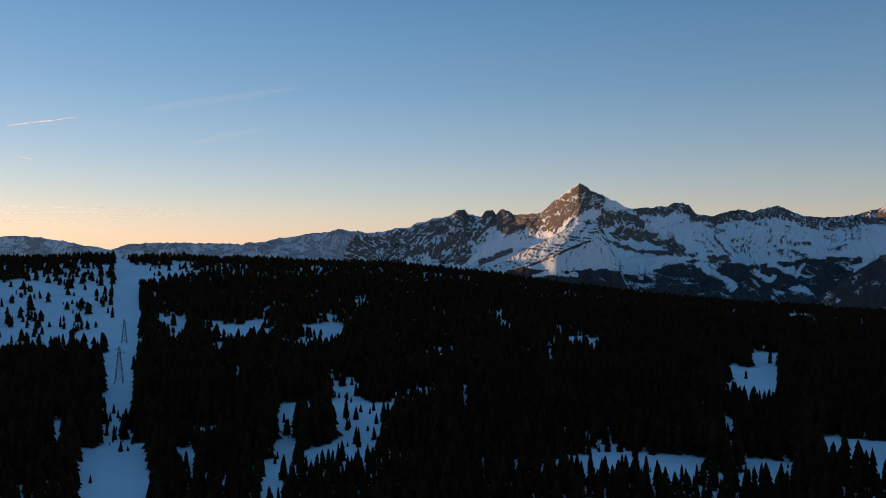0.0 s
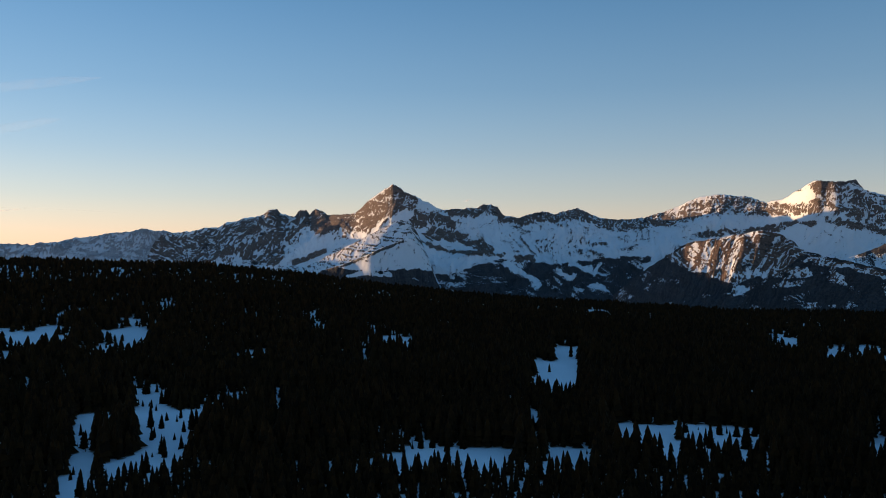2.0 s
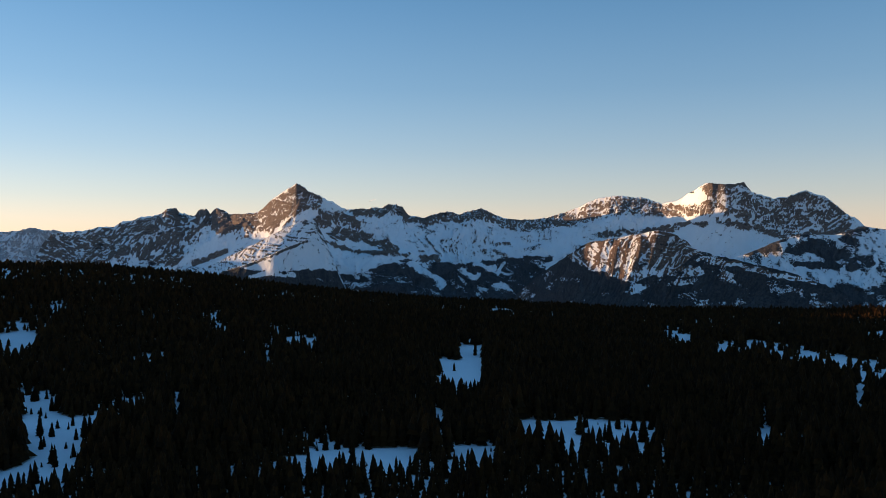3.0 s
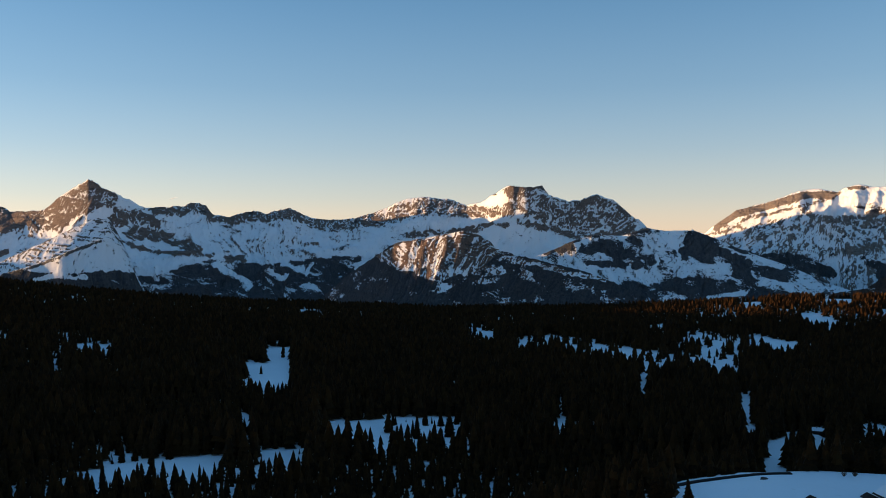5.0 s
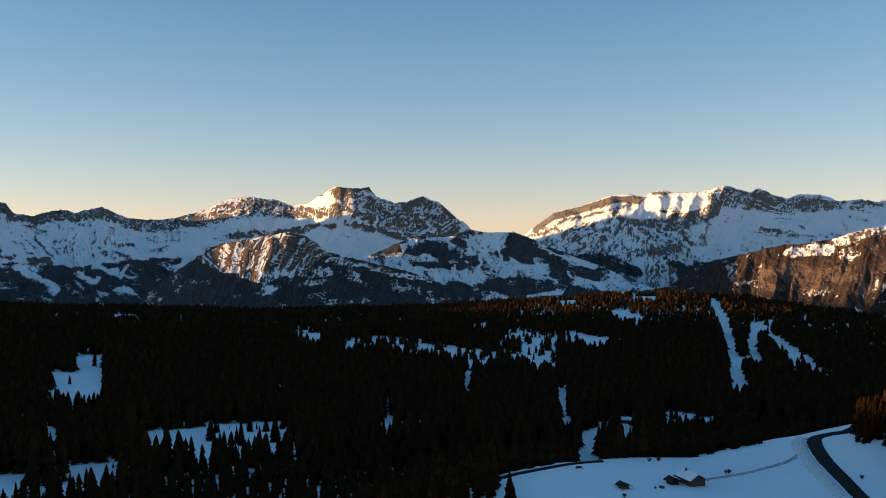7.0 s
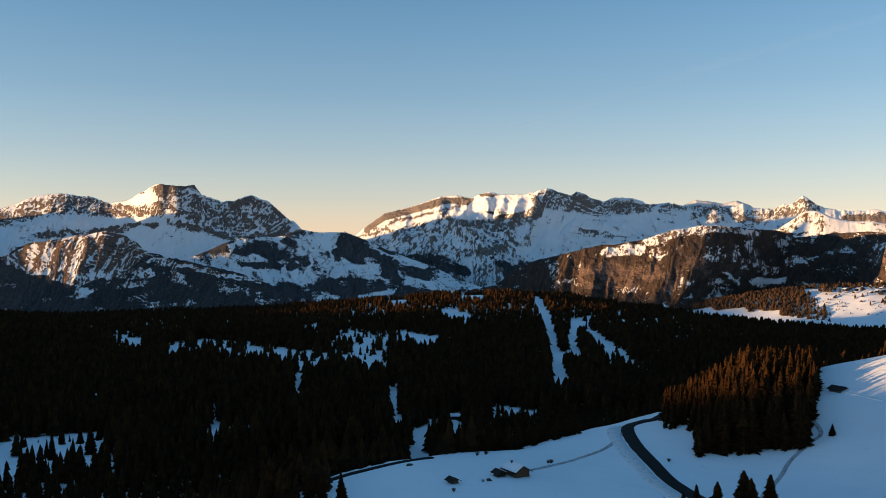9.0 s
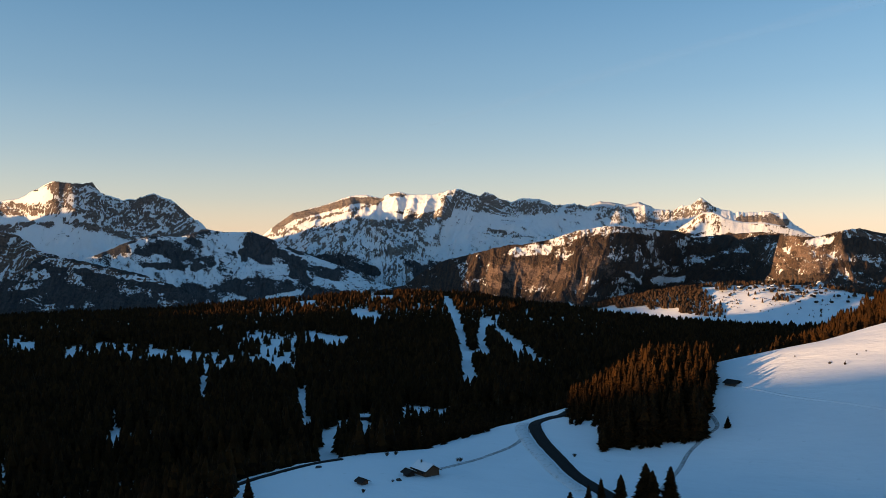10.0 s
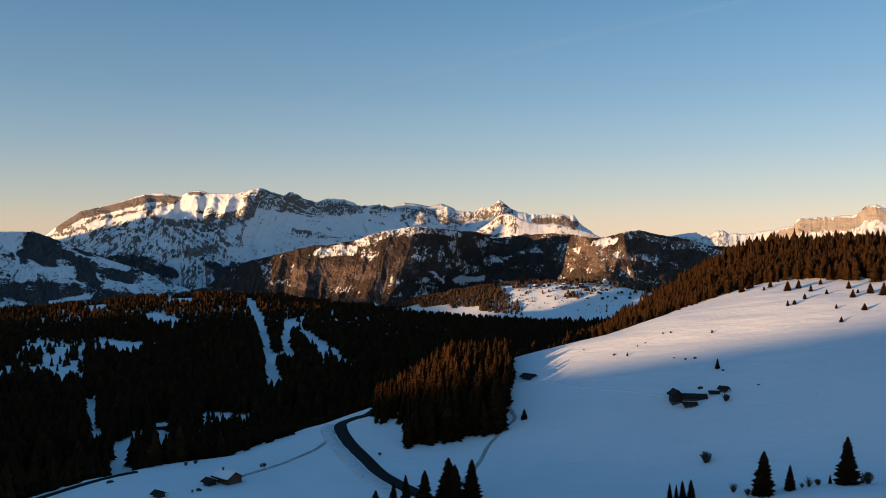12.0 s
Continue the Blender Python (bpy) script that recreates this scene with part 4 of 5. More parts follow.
def tree_share(x, y, seed=0):
    """How dense the woods stand at a place, from 0 to 1."""
    r, az = np.hypot(x, y), np.degrees(np.arctan2(x, y))
    wob = fbm(x / 45, y / 45, 3, 91)
    share = np.where(fbm(x / 38, y / 60, 3, 95) < np.where((az > 78) | (r < 780), -2, np.where(az < 14, -0.36, -0.52)), 0.3, 1.0)
    for az0, az1, r0, r1, thin in CLEARINGS:
        half = np.radians((az1 - az0) / 2) * r
        d = np.minimum(half - np.abs(np.radians(az - (az0 + az1) / 2)) * r, np.minimum(r - r0, r1 - r))
        left = thin * 2.6 * smooth(0.42, 0.68, value_noise(x / 19, y / 19, 57))
        share = np.where(d + np.minimum(14, 0.3 * half) * wob > 0, np.minimum(share, left), share)
    for half, thin, fore, azs, rs in GLADES:
        d = np.full(x.shape, 1e9)
        for a0, r0 in zip(azs, rs):
            off = r - r0
            d = np.minimum(d, np.hypot(np.radians(az - a0) * r, np.where(off < 0, off * half / fore, off)))
        left = thin * 2.6 * smooth(0.42, 0.68, value_noise(x / 19, y / 19, 57))
        share = np.where(d < half * (1 + 0.35 * wob), np.minimum(share, left), share)
    # the alp is pasture, with a clump, and a belt along its upper rim
    d = on_alp(x, y)
    s, w = alp_axes(x, y)
    open_alp = (d > -5 + 6 * wob - 60 * smooth(255, 300, s) * smooth(480, 430, s)) & (s > 119 + 8 * wob) & ((s < 492 + 14 * wob) | (w > -110))
    share = np.where(open_alp, 0.0, share)
    clump = (az > 69.9) & (az < 79.0 + 0.6 * wob) & (r > 354 + 8 * wob + 40 * smooth(72.2, 71.4, az)) & (r < 478)
    share = np.where(clump, 1.0, share)
    return share


def scatter(r0, r1, spacing, az0=-33, az1=107):
    """Places of trees on a jittered grid."""
    n = int(r1 / spacing) + 2
    g = np.arange(-n, n + 1) * spacing
    x, y = np.meshgrid(g, g)
    x, y = x.ravel(), y.ravel()
    x = x + np.random.uniform(-0.48, 0.48, x.size) * spacing
    y = y + np.random.uniform(-0.48, 0.48, y.size) * spacing
    r, az = np.hypot(x, y), np.degrees(np.arctan2(x, y))
    ok = (r > r0) & (r < r1) & (az > az0) & (az < az1)
    x, y = x[ok], y[ok]
    ok = np.random.uniform(0, 1, x.size) < tree_share(x, y)
    return x[ok], y[ok]


def woods(name, label, xs, ys, tiers, spokes, heights, width, variants=6, material=None, power=0.7, boughs=0):
    rng = random.Random(7 + tiers)
    out_v, out_f, base = [], [], 0
    pick = np.random.randint(0, variants, xs.size)
    zs = land(xs, ys) + EYE - 0.4
    for k in range(variants):
        v, f = spruce_arrays(rng, tiers, spokes, 1.0, width, power)
        if boughs:
            bv, bf = branch_arrays(rng, boughs, 9, width * 1.75)
            v, f = np.vstack([v, bv]), np.vstack([f, bf + len(v)])
        sel = np.where(pick == k)[0]
        h = np.random.uniform(*heights, sel.size) * (0.70 + 0.5 * value_noise(xs[sel] / 40, ys[sel] / 40, 31))
        # stunted trees on open ground and at the lower end of the clump
        bearing = np.degrees(np.arctan2(xs[sel], ys[sel]))
        h = h * np.where(tree_share(xs[sel], ys[sel]) < 0.7, np.random.uniform(0.45, 0.95, sel.size), 1.0)
        h = h * np.where(np.hypot(xs[sel], ys[sel]) < 480, (0.72 + 0.38 * smooth(70, 75.5, bearing)) * (1 - 0.15 * smooth(77.6, 79.2, bearing)), 1.0)
        h = h * np.where((np.hypot(xs[sel], ys[sel]) < 480) & (bearing < 79.6), 1 + 0.5 * smooth(450, 395, np.hypot(xs[sel], ys[sel])) * smooth(72, 75.5, bearing), 1.0)
        h = h * np.where((np.hypot(xs[sel], ys[sel]) < 720) & (bearing > 81), 0.8, 1.0)
        wd = h * np.random.uniform(0.75, 1.35, sel.size)
        a = np.random.uniform(0, 6.28, sel.size)
        c, s = np.cos(a)[:, None], np.sin(a)[:, None]
        px = xs[sel][:, None] + wd[:, None] * (v[:, 0] * c - v[:, 1] * s)
        py = ys[sel][:, None] + wd[:, None] * (v[:, 0] * s + v[:, 1] * c)
        pz = zs[sel][:, None] + h[:, None] * v[:, 2]
        out_v.append(np.stack([px, py, pz], -1).reshape(-1, 3))
        out_f.append((f[None] + (np.arange(sel.size) * len(v))[:, None, None] + base).reshape(-1, 3))
        base += sel.size * len(v)
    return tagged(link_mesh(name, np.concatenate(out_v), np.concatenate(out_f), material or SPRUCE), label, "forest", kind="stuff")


NEAR, MID, FAR = 720, 1350, 2350
xs, ys = scatter(300, NEAR, 6.0)
lone = tree_share(xs, ys) < 0.62
LONE = sorted(zip(xs[lone], ys[lone]), key=lambda q: q[0] ** 2 + q[1] ** 2)[:240]
keep = np.ones(xs.size, bool)
keep[np.where(lone)[0][np.argsort(np.hypot(xs[lone], ys[lone]))[:240]]] = False
xs, ys = xs[keep], ys[keep]
ring, side = np.hypot(xs, ys), np.degrees(np.arctan2(xs, ys))
close = (ring < 640) & (side > 58)
# a second sowing closes the clump on the alp
cx, cy = scatter(340, 640, 4.3, 69.5, 107)
mid_alp = ((on_alp(cx, cy) > -30) & (np.hypot(cx, cy) < 485) & (np.degrees(np.arctan2(cx, cy)) < 79.5)) | ((np.degrees(np.arctan2(cx, cy)) > 82) & (np.random.uniform(0, 1, cx.size) < 0.35))
cx, cy = np.concatenate([xs[close], cx[mid_alp]]), np.concatenate([ys[close], cy[mid_alp]])
clump = (np.hypot(cx, cy) < 485) & (np.degrees(np.arctan2(cx, cy)) < 79.8)
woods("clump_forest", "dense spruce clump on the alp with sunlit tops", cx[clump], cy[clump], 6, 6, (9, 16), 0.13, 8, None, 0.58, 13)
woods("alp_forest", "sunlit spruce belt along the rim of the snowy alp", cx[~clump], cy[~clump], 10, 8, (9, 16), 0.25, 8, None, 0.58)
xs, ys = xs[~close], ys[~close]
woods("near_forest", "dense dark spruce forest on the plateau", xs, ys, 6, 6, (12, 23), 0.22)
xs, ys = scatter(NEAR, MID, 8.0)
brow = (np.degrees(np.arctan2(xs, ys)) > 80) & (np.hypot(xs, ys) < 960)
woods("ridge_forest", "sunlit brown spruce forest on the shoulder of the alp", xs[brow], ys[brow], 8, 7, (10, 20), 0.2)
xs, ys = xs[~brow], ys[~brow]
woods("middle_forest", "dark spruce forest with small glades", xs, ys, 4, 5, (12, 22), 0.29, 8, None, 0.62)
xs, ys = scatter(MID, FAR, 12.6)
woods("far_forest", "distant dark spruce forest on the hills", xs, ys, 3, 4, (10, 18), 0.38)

# the wood and tree rows on the village slope
def far_grove(az0, az1, r0, r1, spacing):
    x, y = [], []
    for _ in range(int((az1 - az0) / 57.3 * (r0 + r1) / 2 * (r1 - r0) / spacing ** 2)):
        a, r = random.uniform(az0, az1), random.uniform(r0, r1)
        x.append(r * math.sin(math.radians(a)))
        y.append(r * math.cos(math.radians(a)))
    return np.array(x), np.array(y)


gx, gy = [], []
for box in ((70.5, 73, 2757, 2860, 6), (73, 75, 2720, 2860, 6), (75, 77, 2688, 2860, 6), (77, 78.0, 2655, 2860, 6), (78.0, 78.4, 2645, 2815, 6), (78.4, 78.8, 2640, 2780, 6.5), (78.8, 79.2, 2636, 2745, 7), (79.2, 79.6, 2632, 2700, 8), (79.5, 79.9, 2630, 2665, 10), (75, 90, 2825, 2880, 12), (79.0, 82.4, 2770, 2815, 22), (82.6, 83.6, 2725, 2742, 7), (83.5, 88, 2770, 2820, 30), (79.5, 84, 2660, 2760, 60), (84, 87, 2650, 2700, 26)):
    a, b = far_grove(*box)
    gx.append(a)
    gy.append(b)
woods("village_wood", "brown leafless and spruce wood around the far village", np.concatenate(gx), np.concatenate(gy), 3, 5, (9, 17), 0.40, 6, LARCH)


gx, gy = far_grove(79.4, 87, 2665, 2830, 21)
woods("village_bushes", "scattered dark bushes on the sunlit village slope", gx, gy, 2, 5, (2.5, 6), 0.6, 4, LARCH)
# ---- roads and tracks ----
def smooth_path(points, steps=10):
    """Plan points (bearing, distance) as a rounded line."""
    p = np.array([az_xy(a, r) for a, r in points])
    p = np.vstack([2 * p[0] - p[1], p, 2 * p[-1] - p[-2]])
    out = []
    for i in range(1, len(p) - 2):
        for t in np.linspace(0, 1, steps, endpoint=False):
            a, b, c, d = p[i - 1:i + 3]
            out.append(0.5 * (2 * b + (c - a) * t + (2 * a - 5 * b + 4 * c - d) * t * t + (3 * b - a - 3 * c + d) * t ** 3))
    return np.array(out + [p[-2]])


def ribbon(name, line, half, lift, material, label, crown=0.05, banks=0.0, seed=0):
    """A strip laid on the ground along a line, with raised uneven edges when it has banks."""
    d = np.gradient(line, axis=0)
    d /= np.linalg.norm(d, axis=1)[:, None]
    side = np.stack([d[:, 1], -d[:, 0]], 1)
    cols = np.array([-1.0, -0.82, -0.4, 0.0, 0.4, 0.82, 1.0]) * half
    rise = lift + crown * (1 - np.abs(cols) / half)
    rows = []
    rng = np.random.RandomState(seed)
    mid = land(line[:, 0], line[:, 1])
    for k, c in enumerate(cols):
        wob = rng.uniform(-0.25, 0.25, len(line)) if abs(c) == half else 0
        q = line + side * (c + wob)[:, None] if abs(c) == half else line + side * c
        z = np.maximum(land(q[:, 0], q[:, 1]), mid) * 0.5 + 0.5 * land(q[:, 0], q[:, 1]) + EYE + rise[k]
        if abs(c) == half:
            z = z - 0.6
        rows.append(np.stack([q[:, 0], q[:, 1], z], 1))
    v = np.stack(rows, 1).reshape(-1, 3)
    ob = link_mesh(name, v, grid_faces(len(line), len(cols)), material, None, True)
    return tagged(ob, label, name.split("_")[-1], kind="structure")


def asphalt_material():
    m = Nodes("wet asphalt")
    p = m.pos()
    n = m.noise(p, 0.5, 5, 0.65)
    big = m.noise(p, 0.09, 3)
    col = m.mix(n, (0.011, 0.011, 0.012), (0.028, 0.027, 0.027))
    col = m.mix(m.maths("MULTIPLY", m.step(big, 0.64, 0.72), 0.22), col, (0.22, 0.23, 0.25))
    return m.done(col, 0.9, m.bump(n, 0.1), 0.08)


def packed_material():
    m = Nodes("packed snow")
    p = m.pos()
    n = m.noise(p, 0.7, 5, 0.7)
    return m.done(m.mix(m.step(n, 0.4, 0.62), (0.50, 0.51, 0.53), (0.24, 0.23, 0.225)), 0.8, m.bump(n, 0.25), 0.2)


def bank_material():
    m = Nodes("dirty snow bank")
    p = m.pos()
    n = m.noise(p, 0.45, 6, 0.72)
    return m.done(m.mix(m.step(n, 0.5, 0.72), (0.70, 0.72, 0.75), (0.38, 0.36, 0.34)), 0.9, m.bump(n, 0.7), 0.2)


ASPHALT, PACKED, BANK = asphalt_material(), packed_material(), bank_material()
bend = smooth_path([(72.6, 472), (71.2, 438), (69.6, 411), (68.6, 408), (67.75, 403), (67.55, 393), (68.04, 371), (68.97, 347), (70.27, 320), (71.37, 306), (72.4, 296), (73.8, 284), (76, 268), (80, 250)])
ribbon("mountain_road", bend, 3.1, 0.35, ASPHALT, "narrow dark asphalt mountain road cleared of snow", seed=1)
rim = smooth_path([(44.5, 316), (46.56, 319), (48.41, 325), (51.42, 340), (53.4, 347), (54.5, 349)])
ribbon("valley_road", rim, 1.9, 0.45, ASPHALT, "cleared asphalt road along the edge of the pasture", seed=2)
off = bend[42:110]
turn = np.gradient(off, axis=0)
turn /= np.linalg.norm(turn, axis=1)[:, None]
ribbon("snow_bank", off + np.stack([turn[:, 1], -turn[:, 0]], 1) * 6.4, 3.0, 0.3, BANK, "ploughed bank of dirty snow beside the road", crown=0.5, seed=3)
ribbon("chalet_track", smooth_path([(60.9, 324), (62.4, 333), (64.07, 345), (66.16, 365), (67.1, 386), (67.5, 396)]), 1.2, 0.12, PACKED, "narrow trodden track in the snow", crown=0.02, seed=4)
ribbon("field_track", smooth_path([(75.6, 300), (76.97, 328), (77.59, 345), (78.61, 358), (79.35, 365), (79.2, 372), (78.8, 379)]), 1.0, 0.14, PACKED, "rutted track through the snow field", crown=0.02, seed=5)
ribbon("upper_track", smooth_path([(79.4, 409), (80.9, 397.5), (82.8, 387), (84.6, 379.5), (86.8, 373), (89.2, 365)]), 0.7, 0.05, SNOW, "faint snowed-in footpath to the farm", crown=0.25, seed=6)


# ---- builders for things ----
def part(name, bm, material, parent, label=""):
    """Links a bmesh as one mesh under a thing or part."""
    me = bpy.data.meshes.new(name)
    bm.normal_update()
    bm.to_mesh(me)
    bm.free()
    me.materials.append(material)
    ob = new(name, me)
    ob.parent = parent
    return tagged(ob, label)


def add_box(bm, size, at, taper=1.0, turn=0.0):
    m = Matrix.Translation(at) @ Matrix.Rotation(turn, 4, "Z")
    got = bmesh.ops.create_cube(bm, size=1.0, matrix=m @ Matrix.Diagonal((*size, 1)))
    if taper != 1.0:
        top = max(v.co.z for v in got["verts"])
        for v in got["verts"]:
            if v.co.z > top - 1e-4:
                v.co.x, v.co.y = at[0] + (v.co.x - at[0]) * taper, at[1] + (v.co.y - at[1]) * taper
    return got["verts"]


def boxes(*items):
    bm = bmesh.new()
    for it in items:
        add_box(bm, *it)
    return bm


def gable_solid(length, width, wall, peak, lift=0.0):
    """Walls with two gables, standing on z = -1 so that they sit in the snow."""
    bm = bmesh.new()
    l, w = length / 2, width / 2
    prof = [(-w, -1.2), (w, -1.2), (w, wall), (0, peak), (-w, wall)]
    a = [bm.verts.new((-l, y, z + lift)) for y, z in prof]
    b = [bm.verts.new((l, y, z + lift)) for y, z in prof]
    bm.faces.new(a[::-1])
    bm.faces.new(b)
    for i in range(5):
        bm.faces.new((a[i], a[(i + 1) % 5], b[(i + 1) % 5], b[i]))
    return bm


def roof_slab(length, width, wall, peak, side, over, thick, lift):
    """One pitched half of a roof, as a slab with eaves."""
    bm = bmesh.new()
    w = width / 2
    slope = (peak - wall) / w
    y0, y1 = 0.0, w + over
    z0, z1 = peak + lift, peak + lift - slope * (w + over)
    l = length / 2 + over
    vs = []
    for x in (-l, l):
        for y, z in ((y0, z0), (y1, z1), (y1, z1 + thick), (y0, z0 + thick)):
            vs.append(bm.verts.new((x, side * y, z)))
    for f in ((0, 1, 2, 3), (7, 6, 5, 4), (0, 4, 5, 1), (1, 5, 6, 2), (2, 6, 7, 3), (3, 7, 4, 0)):
        bm.faces.new([vs[i] for i in f])
    bmesh.ops.recalc_face_normals(bm, faces=bm.faces)
    return bm


def planks_material(name, a, b):
    m = Nodes(name)
    p = m.add("ShaderNodeTexCoord", "Object")
    rows = m.noise(m.scaled(p, 0.3, 0.3, 6.0), 1.0, 3, 0.6)
    n = m.noise(p, 3.0, 5, 0.65)
    return m.done(m.mix(m.maths("MULTIPLY", m.maths("ADD", rows, n), 0.5), a, b), 0.85, m.bump(rows, 0.06), 0.15)


WOOD_WALL = planks_material("weathered larch boards", (0.055, 0.032, 0.02), (0.16, 0.085, 0.05))
DARK_WOOD_WALL = planks_material("old dark boards", (0.016, 0.012, 0.010), (0.045, 0.032, 0.025))
STONE_WALL = plain_material("rubble stone", (0.05, 0.047, 0.044), (0.13, 0.12, 0.11), 1.6, 0.9, 0.0, 0.15)
ROOF_BOARD = plain_material("dark eaves", (0.016, 0.014, 0.013), (0.042, 0.034, 0.03), 2.0)
SHEET_ROOF = plain_material("dark sheet roof", (0.03, 0.028, 0.03), (0.06, 0.055, 0.055), 0.8, 0.7, 0.0)
GLASS_DARK = plain_material("dark window pane", (0.02, 0.022, 0.026), (0.035, 0.038, 0.045), 0.5, 0.1)
ROOF_SNOW = snow_material("roof snow")
STEEL = plain_material("galvanised steel", (0.14, 0.15, 0.16), (0.26, 0.27, 0.28), 1.0, 0.5, 0.8)
CONCRETE = plain_material("concrete", (0.24, 0.24, 0.23), (0.36, 0.35, 0.34), 1.5)


def thing(name, az, r, turn, label, category, group="", lift=0.0):
    ob = new(name)
    x, y = az_xy(az, r)
    ob.matrix_basis = pose(float(x), float(y), float(land(x, y)) + EYE + lift, 0, 0, turn)
    return tagged(ob, label, category, group)


def house(name, az, r, turn, size, label, category="house", group="", walls=None, snow=0.45, snow_share=1.0, windows=2, chimney=True, bare=()):
    """A gabled building: stone foot, boarded walls, two roof halves with their snow, windows, a door and a chimney."""
    length, width, wall, peak = size
    ob = thing(name, az, r, turn, label, category, group)
    part("wall", gable_solid(length, width, wall, peak), walls or WOOD_WALL, ob)
    part("stone_foot", boxes(((length + 0.2, width + 0.2, 1.4), (0, 0, -0.45))), STONE_WALL, ob, "rubble stone foot wall")
    for side in (-1, 1):
        half = part("roof", roof_slab(length, width, wall, peak, side, 0.9, 0.16, 0.03), ROOF_BOARD, ob, "dark boarded roof with wide eaves")
        if side not in bare:
            bm = roof_slab(length * snow_share, width * 0.96, wall, peak, side, 0.62, snow, 0.2)
            bmesh.ops.bevel(bm, geom=bm.edges[:], offset=0.12, segments=2, affect="EDGES")
            part("roof_snow", bm, ROOF_SNOW, half, "thick blanket of snow")
    for side in (-1, 1):
        for k in range(windows):
            x = length * ((k + 0.5) / windows - 0.5)
            win = part("window_frame", boxes(((1.1, 0.12, min(1.0, wall * 0.55)), (x, side * (width / 2 + 0.03), wall * 0.62))), ROOF_BOARD, ob)
            part("pane", boxes(((0.85, 0.05, min(0.75, wall * 0.4)), (x, side * (width / 2 + 0.1), wall * 0.62))), GLASS_DARK, win)
    part("door", boxes(((0.12, 1.0, min(2.0, peak - 0.3)), (length / 2 + 0.05, 0, min(2.0, peak - 0.3) / 2))), DARK_WOOD_WALL, ob, "plank door in the gable")
    if chimney:
        part("chimney", boxes(((0.5, 0.5, 1.2), (length * 0.22, width * 0.12, peak + 0.35)), ((0.7, 0.7, 0.12), (length * 0.22, width * 0.12, peak + 1.0))), STONE_WALL, ob)
    return ob


# ---- the alp ----
house("chalet", 60.15, 318, 66, (8.2, 6.2, 2.2, 4.0), "brown wooden chalet with a snow-covered roof on the pasture")
house("annex", 59.0, 315, 66, (3.0, 3.2, 1.6, 2.4), "small dark wooden annex beside the chalet", "shed", walls=DARK_WOOD_WALL, windows=1, chimney=False, snow=0.25, bare=(1,))
house("shed", 55.85, 304, 70, (3.0, 2.6, 1.3, 2.0), "little brown wooden shed half sunk in snow", "shed", walls=WOOD_WALL, windows=1, chimney=False, bare=(-1, 1))
house("barn", 80.35, 402, 62, (5.2, 5.0, 0.4, 1.5), "low dark barn roof showing above the snow", "barn", walls=DARK_WOOD_WALL, windows=1, chimney=False, bare=(-1, 1))
house("farmhouse", 89.95, 360, 20, (4.4, 4.0, 3.4, 5.0), "tall dark wooden farmhouse with a steep gable", "house", walls=DARK_WOOD_WALL, windows=2, chimney=False, bare=(-1, 1))
house("stable", 91.1, 360, 98, (8.6, 3.4, 1.2, 2.2), "long low dark stable with a bare roof", "stable", walls=DARK_WOOD_WALL, windows=3, chimney=False, bare=(-1, 1))
house("lean_to", 90.85, 355.5, 98, (4.2, 2.4, 0.9, 1.5), "low dark lean-to below the stable", "shed", walls=DARK_WOOD_WALL, windows=1, chimney=False, bare=(1,), snow=0.2)
house("hay_hut", 92.95, 364, 60, (2.4, 2.2, 1.2, 1.9), "small dark hay hut near the farm", "hut", walls=DARK_WOOD_WALL, windows=1, chimney=False, bare=(1,), snow=0.25)
house("hay_hut", 92.35, 363, 95, (2.6, 1.6, 0.4, 0.9), "low snowed-in hay hut", "hut", walls=DARK_WOOD_WALL, windows=1, chimney=False, bare=(-1, 1))
house("lodge", 56.15, 622, 125, (9.0, 6.0, 2.6, 4.0), "long forest lodge with a snowy roof among the spruces", "lodge", walls=DARK_WOOD_WALL, windows=4)


DARK_STONE = plain_material("wet dark rock", (0.03, 0.03, 0.03), (0.09, 0.085, 0.08), 1.6, 0.8, 0.0, 0.15)


def snow_rock(az, r, size, seed):
    rng = random.Random(seed)
    ob = thing("boulder", az, r, rng.uniform(0, 360), "dark boulder sticking out of the snow", "rock", "boulders on the pasture")
    bm = bmesh.new()
    bmesh.ops.create_icosphere(bm, subdivisions=2, radius=1.0)
    for v in bm.verts:
        k = 1 + 0.35 * noise.noise(v.co * 1.3 + Vector((seed, 0, 0)))
        v.co = Vector((v.co.x * k * size, v.co.y * k * size * 0.8, v.co.z * k * size * 0.6))
    part("stone", bm, DARK_STONE, ob)
    return ob


snow_rock(58.32, 308, 1.3, 1)
snow_rock(52.9, 333, 1.5, 2)
snow_rock(91.5, 368, 1.3, 3)
for k, (a, r) in enumerate(((89.85, 398), (90.57, 395), (91.17, 395), (95.04, 367), (92.9, 381), (86.0, 409))):
    snow_rock(a, r, 0.6 + 0.2 * (k % 3), 10 + k)


